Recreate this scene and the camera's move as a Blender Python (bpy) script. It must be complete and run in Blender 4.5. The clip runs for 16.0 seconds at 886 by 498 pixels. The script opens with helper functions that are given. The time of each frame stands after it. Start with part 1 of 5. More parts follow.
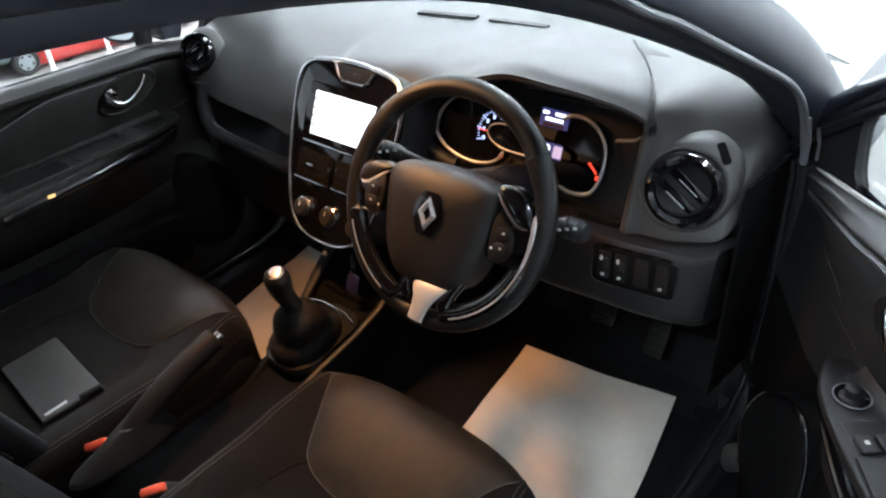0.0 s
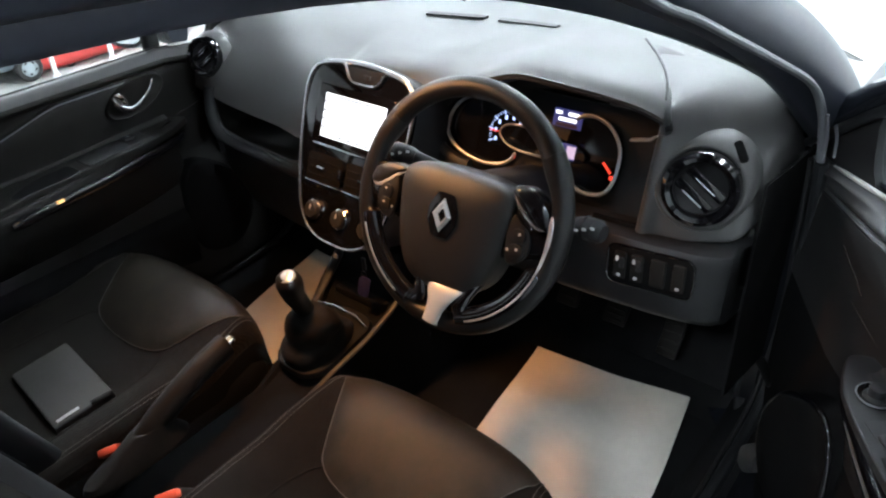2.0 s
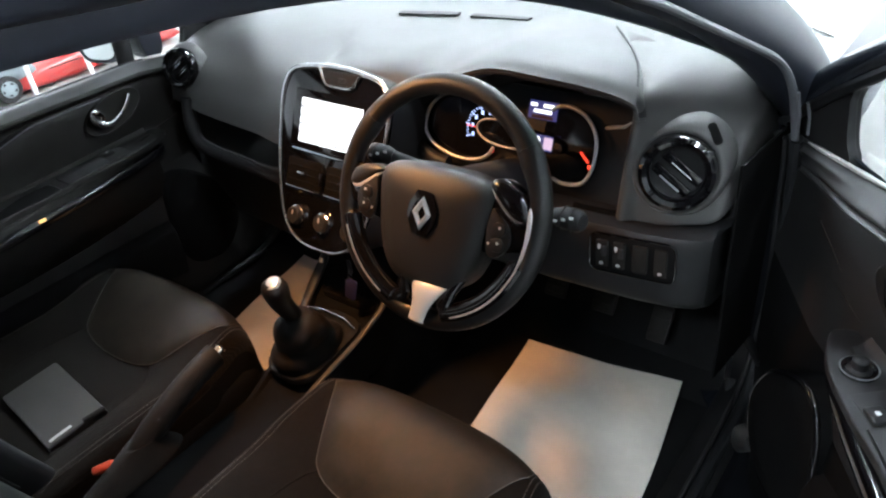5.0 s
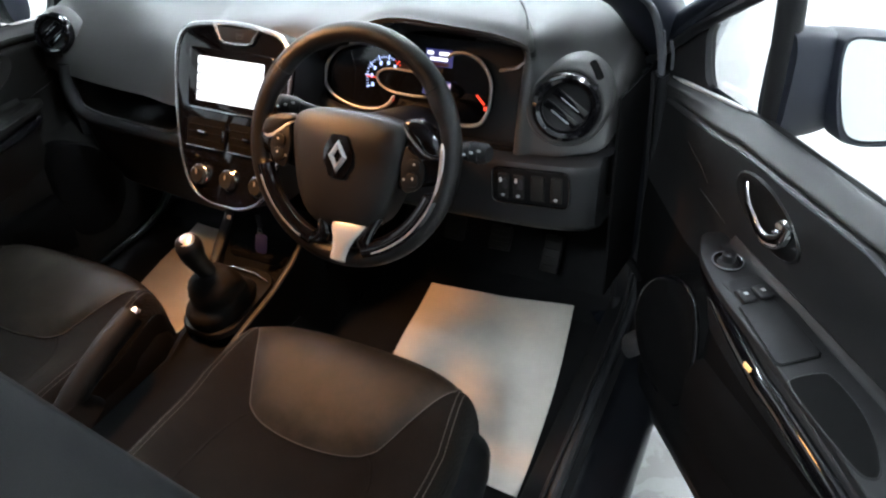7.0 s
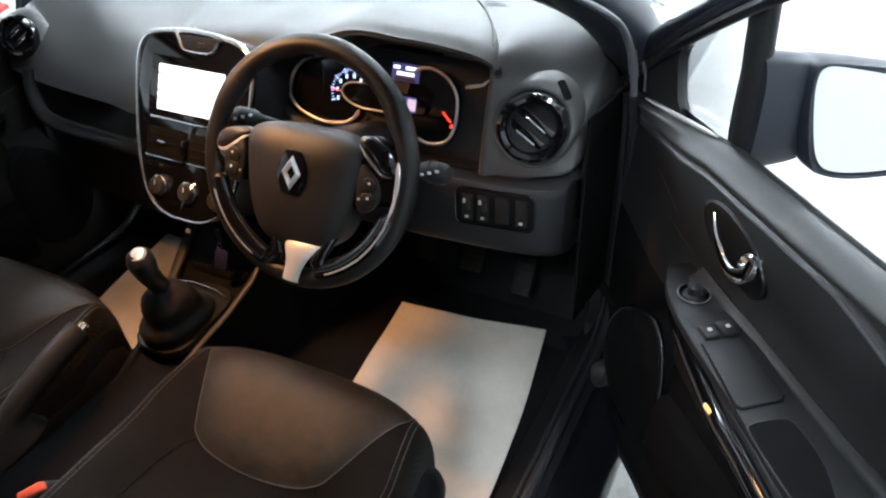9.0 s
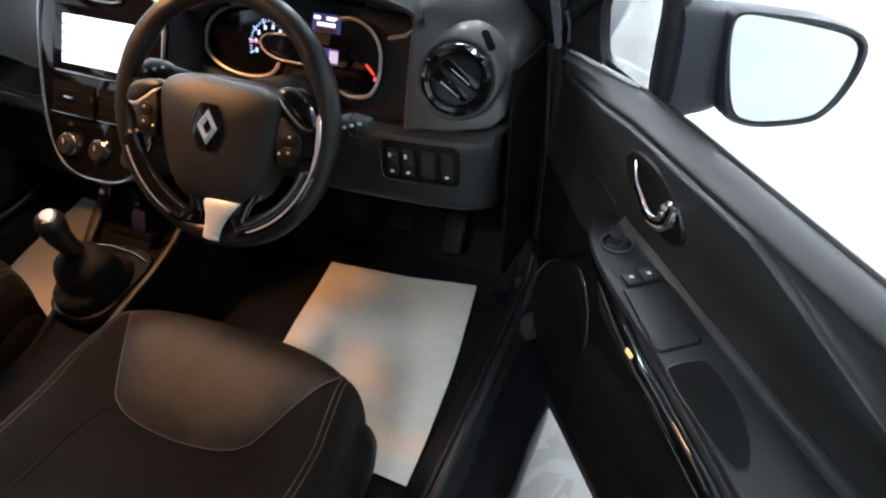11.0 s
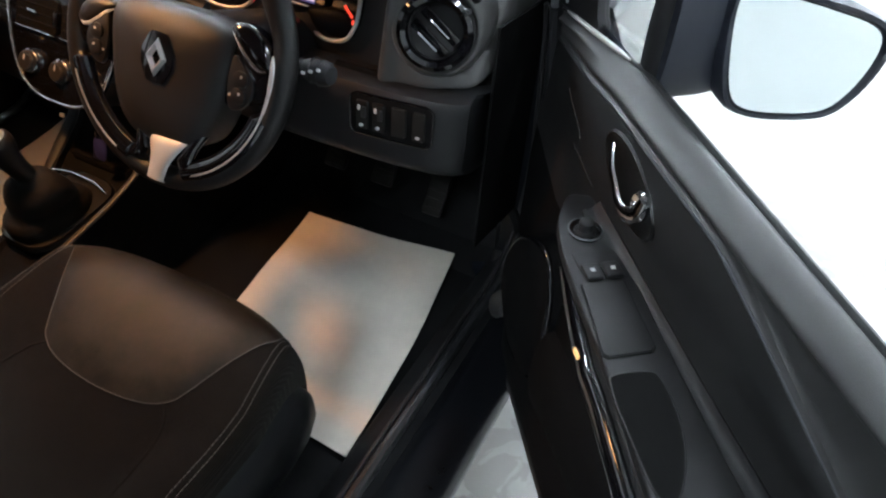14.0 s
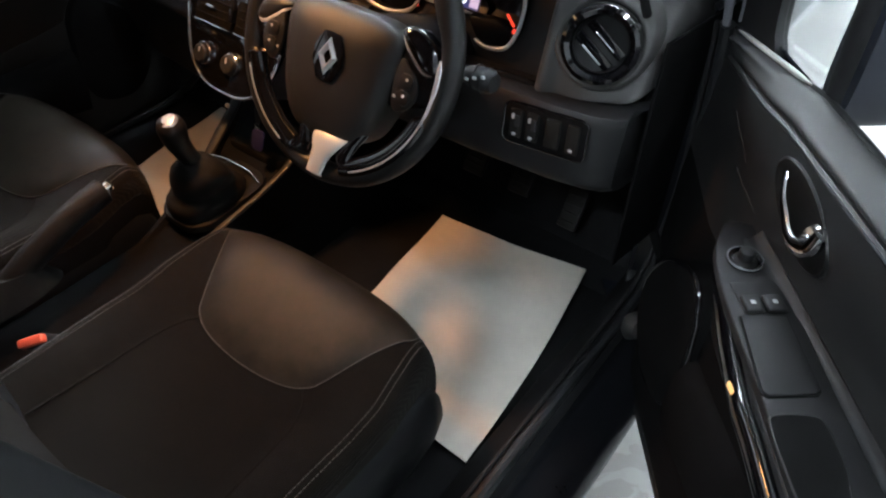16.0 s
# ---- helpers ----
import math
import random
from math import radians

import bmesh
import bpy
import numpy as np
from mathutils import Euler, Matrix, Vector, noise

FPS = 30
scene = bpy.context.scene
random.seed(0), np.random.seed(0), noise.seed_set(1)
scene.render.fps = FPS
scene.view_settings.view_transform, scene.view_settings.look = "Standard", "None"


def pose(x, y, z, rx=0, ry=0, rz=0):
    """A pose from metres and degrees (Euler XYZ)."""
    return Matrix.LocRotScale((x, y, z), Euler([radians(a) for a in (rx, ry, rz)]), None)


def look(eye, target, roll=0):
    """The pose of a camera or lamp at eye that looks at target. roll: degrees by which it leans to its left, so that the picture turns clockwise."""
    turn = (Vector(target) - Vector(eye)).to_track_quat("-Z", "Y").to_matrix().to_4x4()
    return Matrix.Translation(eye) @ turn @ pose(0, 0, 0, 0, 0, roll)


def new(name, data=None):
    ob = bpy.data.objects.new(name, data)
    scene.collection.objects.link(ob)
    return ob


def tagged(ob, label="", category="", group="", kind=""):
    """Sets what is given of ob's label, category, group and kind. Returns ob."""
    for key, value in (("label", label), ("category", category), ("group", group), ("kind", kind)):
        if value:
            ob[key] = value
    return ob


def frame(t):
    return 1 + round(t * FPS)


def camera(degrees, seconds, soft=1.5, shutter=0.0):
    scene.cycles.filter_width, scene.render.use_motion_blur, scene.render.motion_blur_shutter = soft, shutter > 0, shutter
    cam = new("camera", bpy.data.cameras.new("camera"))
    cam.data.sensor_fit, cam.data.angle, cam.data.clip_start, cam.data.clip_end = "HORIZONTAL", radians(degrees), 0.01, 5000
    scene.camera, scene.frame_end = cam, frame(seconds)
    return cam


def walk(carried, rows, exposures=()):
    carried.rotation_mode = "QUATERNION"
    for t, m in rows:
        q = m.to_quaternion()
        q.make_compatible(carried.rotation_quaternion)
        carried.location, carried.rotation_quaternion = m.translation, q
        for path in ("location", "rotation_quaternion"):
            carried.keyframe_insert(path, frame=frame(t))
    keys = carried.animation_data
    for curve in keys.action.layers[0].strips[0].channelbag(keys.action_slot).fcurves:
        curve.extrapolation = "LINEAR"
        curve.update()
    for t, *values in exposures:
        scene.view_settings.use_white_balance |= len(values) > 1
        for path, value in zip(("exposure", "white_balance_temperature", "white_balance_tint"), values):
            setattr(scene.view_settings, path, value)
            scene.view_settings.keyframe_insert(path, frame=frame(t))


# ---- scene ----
cam = camera(62.3, 16.0, soft=2.25)
PATH = [
    (0, (0.959, -0.697, 1.379), (-0.134, 0.57, 0.284), -3.1),
    (0.5, (0.958, -0.697, 1.374), (-0.145, 0.565, 0.282), -3.5),
    (1, (0.949, -0.701, 1.372), (-0.15, 0.563, 0.279), -3.8),
    (1.5, (0.942, -0.704, 1.377), (-0.156, 0.562, 0.286), -3.5),
    (2, (0.939, -0.705, 1.375), (-0.159, 0.563, 0.285), -3.7),
    (2.5, (0.94, -0.706, 1.377), (-0.16, 0.561, 0.288), -4.1),
    (3, (0.943, -0.706, 1.377), (-0.153, 0.566, 0.29), -4.5),
    (5.5, (0.966, -0.695, 1.367), (-0.128, 0.564, 0.262), -7.5),
    (6, (0.988, -0.699, 1.358), (-0.112, 0.503, 0.198), -9.1),
    (6.5, (0.96, -0.766, 1.361), (0.021, 0.557, 0.191), -7.3),
    (7, (0.948, -0.82, 1.372), (0.178, 0.606, 0.199), -4.0),
    (7.5, (0.957, -0.815, 1.365), (0.204, 0.631, 0.205), -2.3),
    (8, (0.963, -0.783, 1.36), (0.189, 0.647, 0.195), -2.6),
    (8.5, (0.973, -0.757, 1.359), (0.166, 0.668, 0.21), -2.5),
    (9, (0.981, -0.746, 1.357), (0.209, 0.696, 0.207), -2.4),
    (9.5, (0.984, -0.752, 1.352), (0.266, 0.717, 0.201), -1.8),
    (10, (0.989, -0.758, 1.355), (0.337, 0.737, 0.197), -1.2),
    (12.5, (1.024, -0.662, 1.306), (0.494, 0.721, -0.039), 2.0),
    (13, (1.052, -0.636, 1.306), (0.509, 0.744, -0.037), 4.7),
    (13.5, (1.053, -0.627, 1.309), (0.464, 0.737, -0.03), 4.5),
    (14, (1.048, -0.627, 1.308), (0.436, 0.732, -0.025), 4.7),
    (14.5, (1.045, -0.632, 1.308), (0.402, 0.716, -0.023), 3.7),
    (15, (1.033, -0.634, 1.307), (0.315, 0.675, -0.023), 2.6),
    (15.5, (1.016, -0.643, 1.306), (0.205, 0.613, -0.023), 2.1),
    (16, (0.998, -0.654, 1.305), (0.139, 0.567, -0.026), 2.6),
]
walk(cam, [(t, look(eye, target, roll)) for t, eye, target, roll in PATH], [(0.0, 0.56), (3.0, 0.58), (6.5, 0.72), (10.0, 0.72), (12.5, 0.46), (16.0, 0.46)])

# ---- world and exposure ----
world = bpy.data.worlds.new("showroom_air")
scene.world = world
world.use_nodes = True
world.node_tree.nodes["Background"].inputs[0].default_value = (0.8, 0.9, 1.0, 1)
world.node_tree.nodes["Background"].inputs[1].default_value = 0.3

# ---- small tools ----
WM = {}


def at(o):
    return WM.get(o.name, Matrix.Identity(4))


def thing(name, m, label, category, group="", kind=""):
    e = new(name)
    e.empty_display_size = 0.05
    e.matrix_world = m
    WM[e.name] = m.copy()
    return tagged(e, label, category, group, kind)


def finish(name, bm, material, sharp=35):
    bmesh.ops.recalc_face_normals(bm, faces=bm.faces)
    me = bpy.data.meshes.new(name)
    bm.to_mesh(me)
    bm.free()
    me.materials.append(material)
    me.polygons.foreach_set("use_smooth", [True] * len(me.polygons))
    me.set_sharp_from_angle(angle=radians(sharp))
    return me


def part(name, bm, material, parent, label="", world=False, m=None, sharp=35):
    """One mesh under a thing or a part. world: the bmesh is in world places; m: its place in the parent."""
    if world:
        bm.transform(at(parent).inverted())
    o = new(name, finish(name, bm, material, sharp))
    o.parent = parent
    loc = m if m is not None else Matrix.Identity(4)
    o.matrix_basis = loc
    WM[o.name] = at(parent) @ loc
    return tagged(o, label)


def solo(name, bm, material, label, category="", kind="", group="", sharp=35):
    o = new(name, finish(name, bm, material, sharp))
    WM[o.name] = Matrix.Identity(4)
    return tagged(o, label, category, group, kind)


def rbox(sx, sy, sz, c=(0, 0, 0), bevel=0.004, seg=2, m=None):
    bm = bmesh.new()
    bmesh.ops.create_cube(bm, size=1.0)
    bmesh.ops.scale(bm, vec=(sx, sy, sz), verts=bm.verts)
    b = min(bevel, 0.45 * min(sx, sy, sz))
    if b > 0:
        bmesh.ops.bevel(bm, geom=list(bm.edges), offset=b, segments=seg, affect="EDGES", profile=0.5)
    bmesh.ops.translate(bm, vec=c, verts=bm.verts)
    if m is not None:
        bm.transform(m)
    return bm


def join(*bms):
    out = bmesh.new()
    for b in bms:
        me = bpy.data.meshes.new("join")
        b.to_mesh(me)
        b.free()
        out.from_mesh(me)
        bpy.data.meshes.remove(me)
    return out


def lathe(profile, seg=40, m=None):
    """Profile of (radius, height) turned round z."""
    bm = bmesh.new()
    rings = []
    for r, z in profile:
        if r < 1e-6:
            rings.append([bm.verts.new((0, 0, z))])
        else:
            rings.append([bm.verts.new((r * math.cos(2 * math.pi * i / seg), r * math.sin(2 * math.pi * i / seg), z)) for i in range(seg)])
    for a, b in zip(rings, rings[1:]):
        for i in range(seg):
            j = (i + 1) % seg
            if len(a) == 1 and len(b) == 1:
                continue
            if len(a) == 1:
                bm.faces.new((a[0], b[i], b[j]))
            elif len(b) == 1:
                bm.faces.new((a[i], a[j], b[0]))
            else:
                bm.faces.new((a[i], a[j], b[j], b[i]))
    if m is not None:
        bm.transform(m)
    return bm


def spline(pts, n, closed=False):
    """Catmull-Rom through points of any size, n steps a span."""
    p = [np.array(q, float) for q in pts]
    k = len(p)
    out = []
    for i in range(k if closed else k - 1):
        if closed:
            a, b, c, d = p[(i - 1) % k], p[i], p[(i + 1) % k], p[(i + 2) % k]
        else:
            b, c = p[i], p[i + 1]
            a = p[i - 1] if i else 2 * b - c
            d = p[i + 2] if i + 2 < k else 2 * c - b
        for s in range(n):
            t = s / n
            out.append(0.5 * (2 * b + (c - a) * t + (2 * a - 5 * b + 4 * c - d) * t * t + (3 * b - a - 3 * c + d) * t ** 3))
    if not closed:
        out.append(p[-1])
    return out


def tube(pts, r, seg=10, closed=False, flat=1.0, up=(0, 0, 1), m=None, caps=True):
    """A swept oval: r a number or one a point; flat: its height over its width; up: the way its height lies."""
    p = [Vector(q) for q in pts]
    k = len(p)
    rr = [float(v) for v in r] if isinstance(r, (list, tuple)) else [r] * k
    bm = bmesh.new()
    rings = []
    for i in range(k):
        if closed:
            d = p[(i + 1) % k] - p[i - 1]
        else:
            d = p[min(i + 1, k - 1)] - p[max(i - 1, 0)]
        d.normalize()
        side = d.cross(Vector(up))
        if side.length < 1e-4:
            side = d.cross(Vector((1, 0.3, 0.2)))
        side.normalize()
        top = side.cross(d)
        rings.append([bm.verts.new(p[i] + rr[i] * (math.cos(a) * side + flat * math.sin(a) * top)) for a in (2 * math.pi * j / seg for j in range(seg))])
    for i in range(k if closed else k - 1):
        a, b = rings[i], rings[(i + 1) % k]
        for j in range(seg):
            bm.faces.new((a[j], a[(j + 1) % seg], b[(j + 1) % seg], b[j]))
    if not closed and caps:
        bm.faces.new(rings[0])
        bm.faces.new(rings[-1])
    if m is not None:
        bm.transform(m)
    return bm


def plate(outline, depth, bevel=0.0, m=None, seg=2):
    """A flat outline in x, y, extruded from z = 0 to depth, its rims rounded."""
    bm = bmesh.new()
    f = bm.faces.new([bm.verts.new((q[0], q[1], 0)) for q in outline])
    if f.normal.z < 0 or sum(a[0] * b[1] - b[0] * a[1] for a, b in zip(outline, list(outline[1:]) + [outline[0]])) < 0:
        f.normal_flip()
    ex = bmesh.ops.extrude_face_region(bm, geom=[f])
    vs = [g for g in ex["geom"] if isinstance(g, bmesh.types.BMVert)]
    bmesh.ops.translate(bm, vec=(0, 0, depth), verts=vs)
    if bevel:
        es = [e for e in bm.edges if abs(e.verts[0].co.z - depth) < 1e-6 and abs(e.verts[1].co.z - depth) < 1e-6]
        bmesh.ops.bevel(bm, geom=es, offset=bevel, segments=seg, affect="EDGES", profile=0.5)
    if m is not None:
        bm.transform(m)
    return bm


def sheet(rows, thick=0.0, closed=False):
    """A skin over a grid of points; thick gives it a body behind."""
    bm = bmesh.new()
    g = [[bm.verts.new(q) for q in row] for row in rows]
    for a, b in zip(g, g[1:]):
        n = len(a)
        for j in range(n if closed else n - 1):
            bm.faces.new((a[j], a[(j + 1) % n], b[(j + 1) % n], b[j]))
    if thick:
        bmesh.ops.recalc_face_normals(bm, faces=bm.faces)
        bmesh.ops.solidify(bm, geom=list(bm.faces), thickness=thick)
    return bm


def loft_caps(rows):
    """Closed rings skinned, both ends capped."""
    bm = bmesh.new()
    g = [[bm.verts.new(q) for q in row] for row in rows]
    for a, b in zip(g, g[1:]):
        n = len(a)
        for j in range(n):
            bm.faces.new((a[j], a[(j + 1) % n], b[(j + 1) % n], b[j]))
    bm.faces.new(g[0])
    bm.faces.new(g[-1])
    return bm


def sections(cuts, nx, ny):
    """Keys of (x, [(y, z), ...]) to a smooth grid of points."""
    flat = [[k[0]] + [c for q in k[1] for c in q] for k in cuts]
    rows = []
    for v in spline(flat, nx):
        rows.append([(v[0], q[0], q[1]) for q in spline([v[1 + 2 * i:3 + 2 * i] for i in range(len(cuts[0][1]))], ny)])
    return rows


def frame_m(o, x, y):
    """A pose from an origin and the ways of its x and y axes."""
    x = Vector(x).normalized()
    z = x.cross(Vector(y)).normalized()
    y = z.cross(x)
    m = Matrix((x, y, z)).transposed().to_4x4()
    m.translation = o
    return m


def rounded(w, h, r, n=5, cx=0, cy=0):
    out = []
    for sx, sy, a0 in ((1, 1, 0), (-1, 1, 90), (-1, -1, 180), (1, -1, 270)):
        for i in range(n + 1):
            a = radians(a0 + 90 * i / n)
            out.append((cx + sx * (w / 2 - r) + r * math.cos(a), cy + sy * (h / 2 - r) + r * math.sin(a)))
    return out


# ---- materials ----
def material(name, color, rough=0.5, metal=0.0, grain=0.0, size=400.0, wear=0.25, wear_size=9.0, rough_wear=0.12, coat=0.0, sheen=0.0, spec=0.5):
    m = bpy.data.materials.new(name)
    m.use_nodes = True
    t = m.node_tree
    b = t.nodes["Principled BSDF"]
    b.inputs["Metallic"].default_value = metal
    b.inputs["Coat Weight"].default_value = coat
    b.inputs["Coat Roughness"].default_value = 0.05
    b.inputs["Sheen Weight"].default_value = sheen
    b.inputs["Specular IOR Level"].default_value = spec
    co = t.nodes.new("ShaderNodeTexCoord")
    big = t.nodes.new("ShaderNodeTexNoise")
    big.inputs["Scale"].default_value = wear_size
    big.inputs["Detail"].default_value = 6
    big.inputs["Roughness"].default_value = 0.65
    t.links.new(co.outputs["Object"], big.inputs["Vector"])
    ramp = t.nodes.new("ShaderNodeMapRange")
    ramp.inputs["From Min"].default_value = 0.3
    ramp.inputs["From Max"].default_value = 0.7
    ramp.inputs["To Min"].default_value = 1 - wear
    ramp.inputs["To Max"].default_value = 1 + wear
    t.links.new(big.outputs["Fac"], ramp.inputs["Value"])
    mul = t.nodes.new("ShaderNodeVectorMath")
    mul.operation = "SCALE"
    mul.inputs[0].default_value = color
    t.links.new(ramp.outputs[0], mul.inputs["Scale"])
    t.links.new(mul.outputs[0], b.inputs["Base Color"])
    rr = t.nodes.new("ShaderNodeMapRange")
    rr.inputs["From Min"].default_value = 0.3
    rr.inputs["From Max"].default_value = 0.7
    rr.inputs["To Min"].default_value = max(0.02, rough * (1 - rough_wear))
    rr.inputs["To Max"].default_value = min(1, rough * (1 + rough_wear))
    t.links.new(big.outputs["Fac"], rr.inputs["Value"])
    t.links.new(rr.outputs[0], b.inputs["Roughness"])
    if grain:
        fine = t.nodes.new("ShaderNodeTexNoise")
        fine.inputs["Scale"].default_value = size
        fine.inputs["Detail"].default_value = 2
        t.links.new(co.outputs["Object"], fine.inputs["Vector"])
        bump = t.nodes.new("ShaderNodeBump")
        bump.inputs["Strength"].default_value = grain
        bump.inputs["Distance"].default_value = 0.0006
        t.links.new(fine.outputs["Fac"], bump.inputs["Height"])
        t.links.new(bump.outputs[0], b.inputs["Normal"])
    return m


def weave(name, color, thread, size=900.0, rough=0.9, sheen=0.04):
    """Woven cloth: fine crossed threads over soft blotches."""
    m = material(name, color, rough, grain=0.0, wear=0.5, wear_size=22, sheen=sheen, spec=0.03)
    t = m.node_tree
    b = t.nodes["Principled BSDF"]
    co = t.nodes["Texture Coordinate"]
    waves = []
    for ax in ("X", "Y"):
        w = t.nodes.new("ShaderNodeTexWave")
        w.bands_direction = ax
        w.inputs["Scale"].default_value = size / 6.0
        w.inputs["Distortion"].default_value = 1.5
        w.inputs["Detail"].default_value = 1
        t.links.new(co.outputs["Object"], w.inputs["Vector"])
        waves.append(w)
    mx = t.nodes.new("ShaderNodeMath")
    mx.operation = "MULTIPLY"
    t.links.new(waves[0].outputs["Fac"], mx.inputs[0])
    t.links.new(waves[1].outputs["Fac"], mx.inputs[1])
    mix = t.nodes.new("ShaderNodeMix")
    mix.data_type = "RGBA"
    mix.inputs["B"].default_value = (*thread, 1)
    src = b.inputs["Base Color"].links[0].from_socket
    t.links.new(src, mix.inputs["A"])
    t.links.new(mx.outputs[0], mix.inputs["Factor"])
    t.links.new(mix.outputs["Result"], b.inputs["Base Color"])
    bump = t.nodes.new("ShaderNodeBump")
    bump.inputs["Strength"].default_value = 0.8
    bump.inputs["Distance"].default_value = 0.0007
    t.links.new(mx.outputs[0], bump.inputs["Height"])
    t.links.new(bump.outputs[0], b.inputs["Normal"])
    return m


def glow(name, color, strength):
    m = bpy.data.materials.new(name)
    m.use_nodes = True
    b = m.node_tree.nodes["Principled BSDF"]
    b.inputs["Base Color"].default_value = (0.02, 0.02, 0.02, 1)
    b.inputs["Roughness"].default_value = 0.3
    b.inputs["Emission Color"].default_value = (*color, 1)
    b.inputs["Emission Strength"].default_value = strength
    return m


def clear_glass(name, tint=(1, 1, 1)):
    m = bpy.data.materials.new(name)
    m.use_nodes = True
    b = m.node_tree.nodes["Principled BSDF"]
    b.inputs["Base Color"].default_value = (*tint, 1)
    b.inputs["Roughness"].default_value = 0.0
    b.inputs["IOR"].default_value = 1.45
    b.inputs["Transmission Weight"].default_value = 1.0
    return m


def worn_floor(name):
    """Pale painted concrete with flaked, stained patches."""
    m = material(name, (0.36, 0.355, 0.34), 0.45, wear=0.18, wear_size=2.2, grain=0.3, size=60)
    t = m.node_tree
    b = t.nodes["Principled BSDF"]
    co = t.nodes["Texture Coordinate"]
    n = t.nodes.new("ShaderNodeTexNoise")
    n.inputs["Scale"].default_value = 7.0
    n.inputs["Detail"].default_value = 7
    n.inputs["Distortion"].default_value = 0.8
    t.links.new(co.outputs["Object"], n.inputs["Vector"])
    r = t.nodes.new("ShaderNodeValToRGB")
    r.color_ramp.elements[0].position = 0.515
    r.color_ramp.elements[1].position = 0.545
    t.links.new(n.outputs["Fac"], r.inputs["Fac"])
    mix = t.nodes.new("ShaderNodeMix")
    mix.data_type = "RGBA"
    mix.inputs["B"].default_value = (0.285, 0.278, 0.262, 1)
    t.links.new(b.inputs["Base Color"].links[0].from_socket, mix.inputs["A"])
    t.links.new(r.outputs["Color"], mix.inputs["Factor"])
    t.links.new(mix.outputs["Result"], b.inputs["Base Color"])
    return m


M_DASH = material("soft_dash_plastic", (0.058, 0.0578, 0.0572), 0.44, grain=0.5, size=1400, wear=0.12, wear_size=5)
M_TRIM = material("dark_grained_plastic", (0.0112, 0.0116, 0.0126), 0.5, grain=0.4, size=1200, wear=0.2, spec=0.35)
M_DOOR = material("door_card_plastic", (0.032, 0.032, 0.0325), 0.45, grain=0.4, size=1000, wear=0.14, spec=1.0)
M_CARD = material("dark_card_plastic", (0.0150, 0.0151, 0.0155), 0.48, grain=0.4, size=1100, wear=0.16, spec=0.5)
M_MATT = material("matt_black_plastic", (0.0160, 0.0160, 0.0170), 0.55, grain=0.3, size=900, spec=0.25)
M_GLOSS = material("piano_black", (0.004, 0.004, 0.005), 0.07, wear=0.1, coat=0.6)
M_CHROME = material("chrome", (0.82, 0.83, 0.85), 0.14, metal=1.0, wear=0.05)
M_SATIN = material("satin_silver", (0.74, 0.75, 0.77), 0.34, metal=0.85, wear=0.08, grain=0.15, size=700)
M_BRIGHT = material("bright_silver", (0.86, 0.86, 0.87), 0.22, metal=1.0, wear=0.05)
M_SPOKE = material("silver_spoke_paint", (0.56, 0.55, 0.53), 0.36, metal=0.3, wear=0.06)
M_STRIPE = material("pale_seal_and_glint", (0.10, 0.105, 0.115), 0.5, grain=0.2, size=300)
M_LEATHER = material("wheel_leather", (0.0075, 0.0073, 0.0072), 0.36, grain=0.6, size=700, wear=0.25, spec=0.4)
M_HUB = material("hub_plastic", (0.0134, 0.0130, 0.0128), 0.42, grain=0.5, size=1500, wear=0.1, spec=0.35)
M_CLOTH = weave("seat_cloth", (0.0062, 0.0051, 0.0041), (0.0124, 0.0102, 0.0082))
M_INSERT = material("seat_insert_vinyl", (0.0170, 0.0138, 0.0102), 0.47, grain=0.8, size=600, wear=0.5, wear_size=26, spec=0.2)
M_FLANK = material("seat_flank_vinyl", (0.0062, 0.0065, 0.0072), 0.45, grain=0.4, size=800, wear=0.2, spec=0.32)
M_THREAD = material("grey_thread", (0.075, 0.070, 0.066), 0.8)
M_CARPET = material("black_carpet", (0.0095, 0.0097, 0.0104), 0.92, grain=1.0, size=500, wear=0.4, spec=0.08)
M_PLATE = material("switch_plate_plastic", (0.0148, 0.0148, 0.0156), 0.5, grain=0.4, size=1000, wear=0.12, spec=0.25)
M_PAPER = material("paper_mat", (0.66, 0.61, 0.54), 0.75, grain=0.25, size=25, wear=0.09, wear_size=11)
M_RED = material("red_buckle_plastic", (0.85, 0.13, 0.07), 0.4)
# M_PAINT and M_PILLAR hold a little bluish haze in their colour.
M_PAINT = material("black_blue_paint", (0.010, 0.012, 0.017), 0.14, wear=0.1, coat=0.7)
M_SILL = material("satin_black_sill_paint", (0.0064, 0.0070, 0.0088), 0.3, wear=0.2, spec=0.3)
M_PILLAR = material("hazed_pillar_paint", (0.019, 0.022, 0.031), 0.46, wear=0.1, spec=0.35)
M_RING = material("dim_dial_ring", (0.46, 0.48, 0.51), 0.5, metal=0.9)
# Near-black for black parts, and for surfaces whose shade is in their colour.
M_BLACK_SHADE = material("black_and_shade", (0.0054, 0.0054, 0.0056), 0.85, spec=0.06)
M_RUBBER = material("door_rubber", (0.0110, 0.0118, 0.0132), 0.5, grain=0.2, size=300)
M_HEAD = material("headliner_cloth", (0.13, 0.13, 0.13), 0.95, grain=0.6, size=700)
M_BOOK = material("booklet_cover", (0.040, 0.038, 0.035), 0.5, grain=0.5, size=900)
M_PALE = material("pale_print", (0.48, 0.48, 0.49), 0.6)
M_TAG = material("violet_key_tag", (0.018, 0.018, 0.06), 0.25, coat=0.4)
M_WALL = material("white_wall_paint", (0.80, 0.81, 0.82), 0.8, wear=0.05, wear_size=0.8, grain=0.2, size=40)
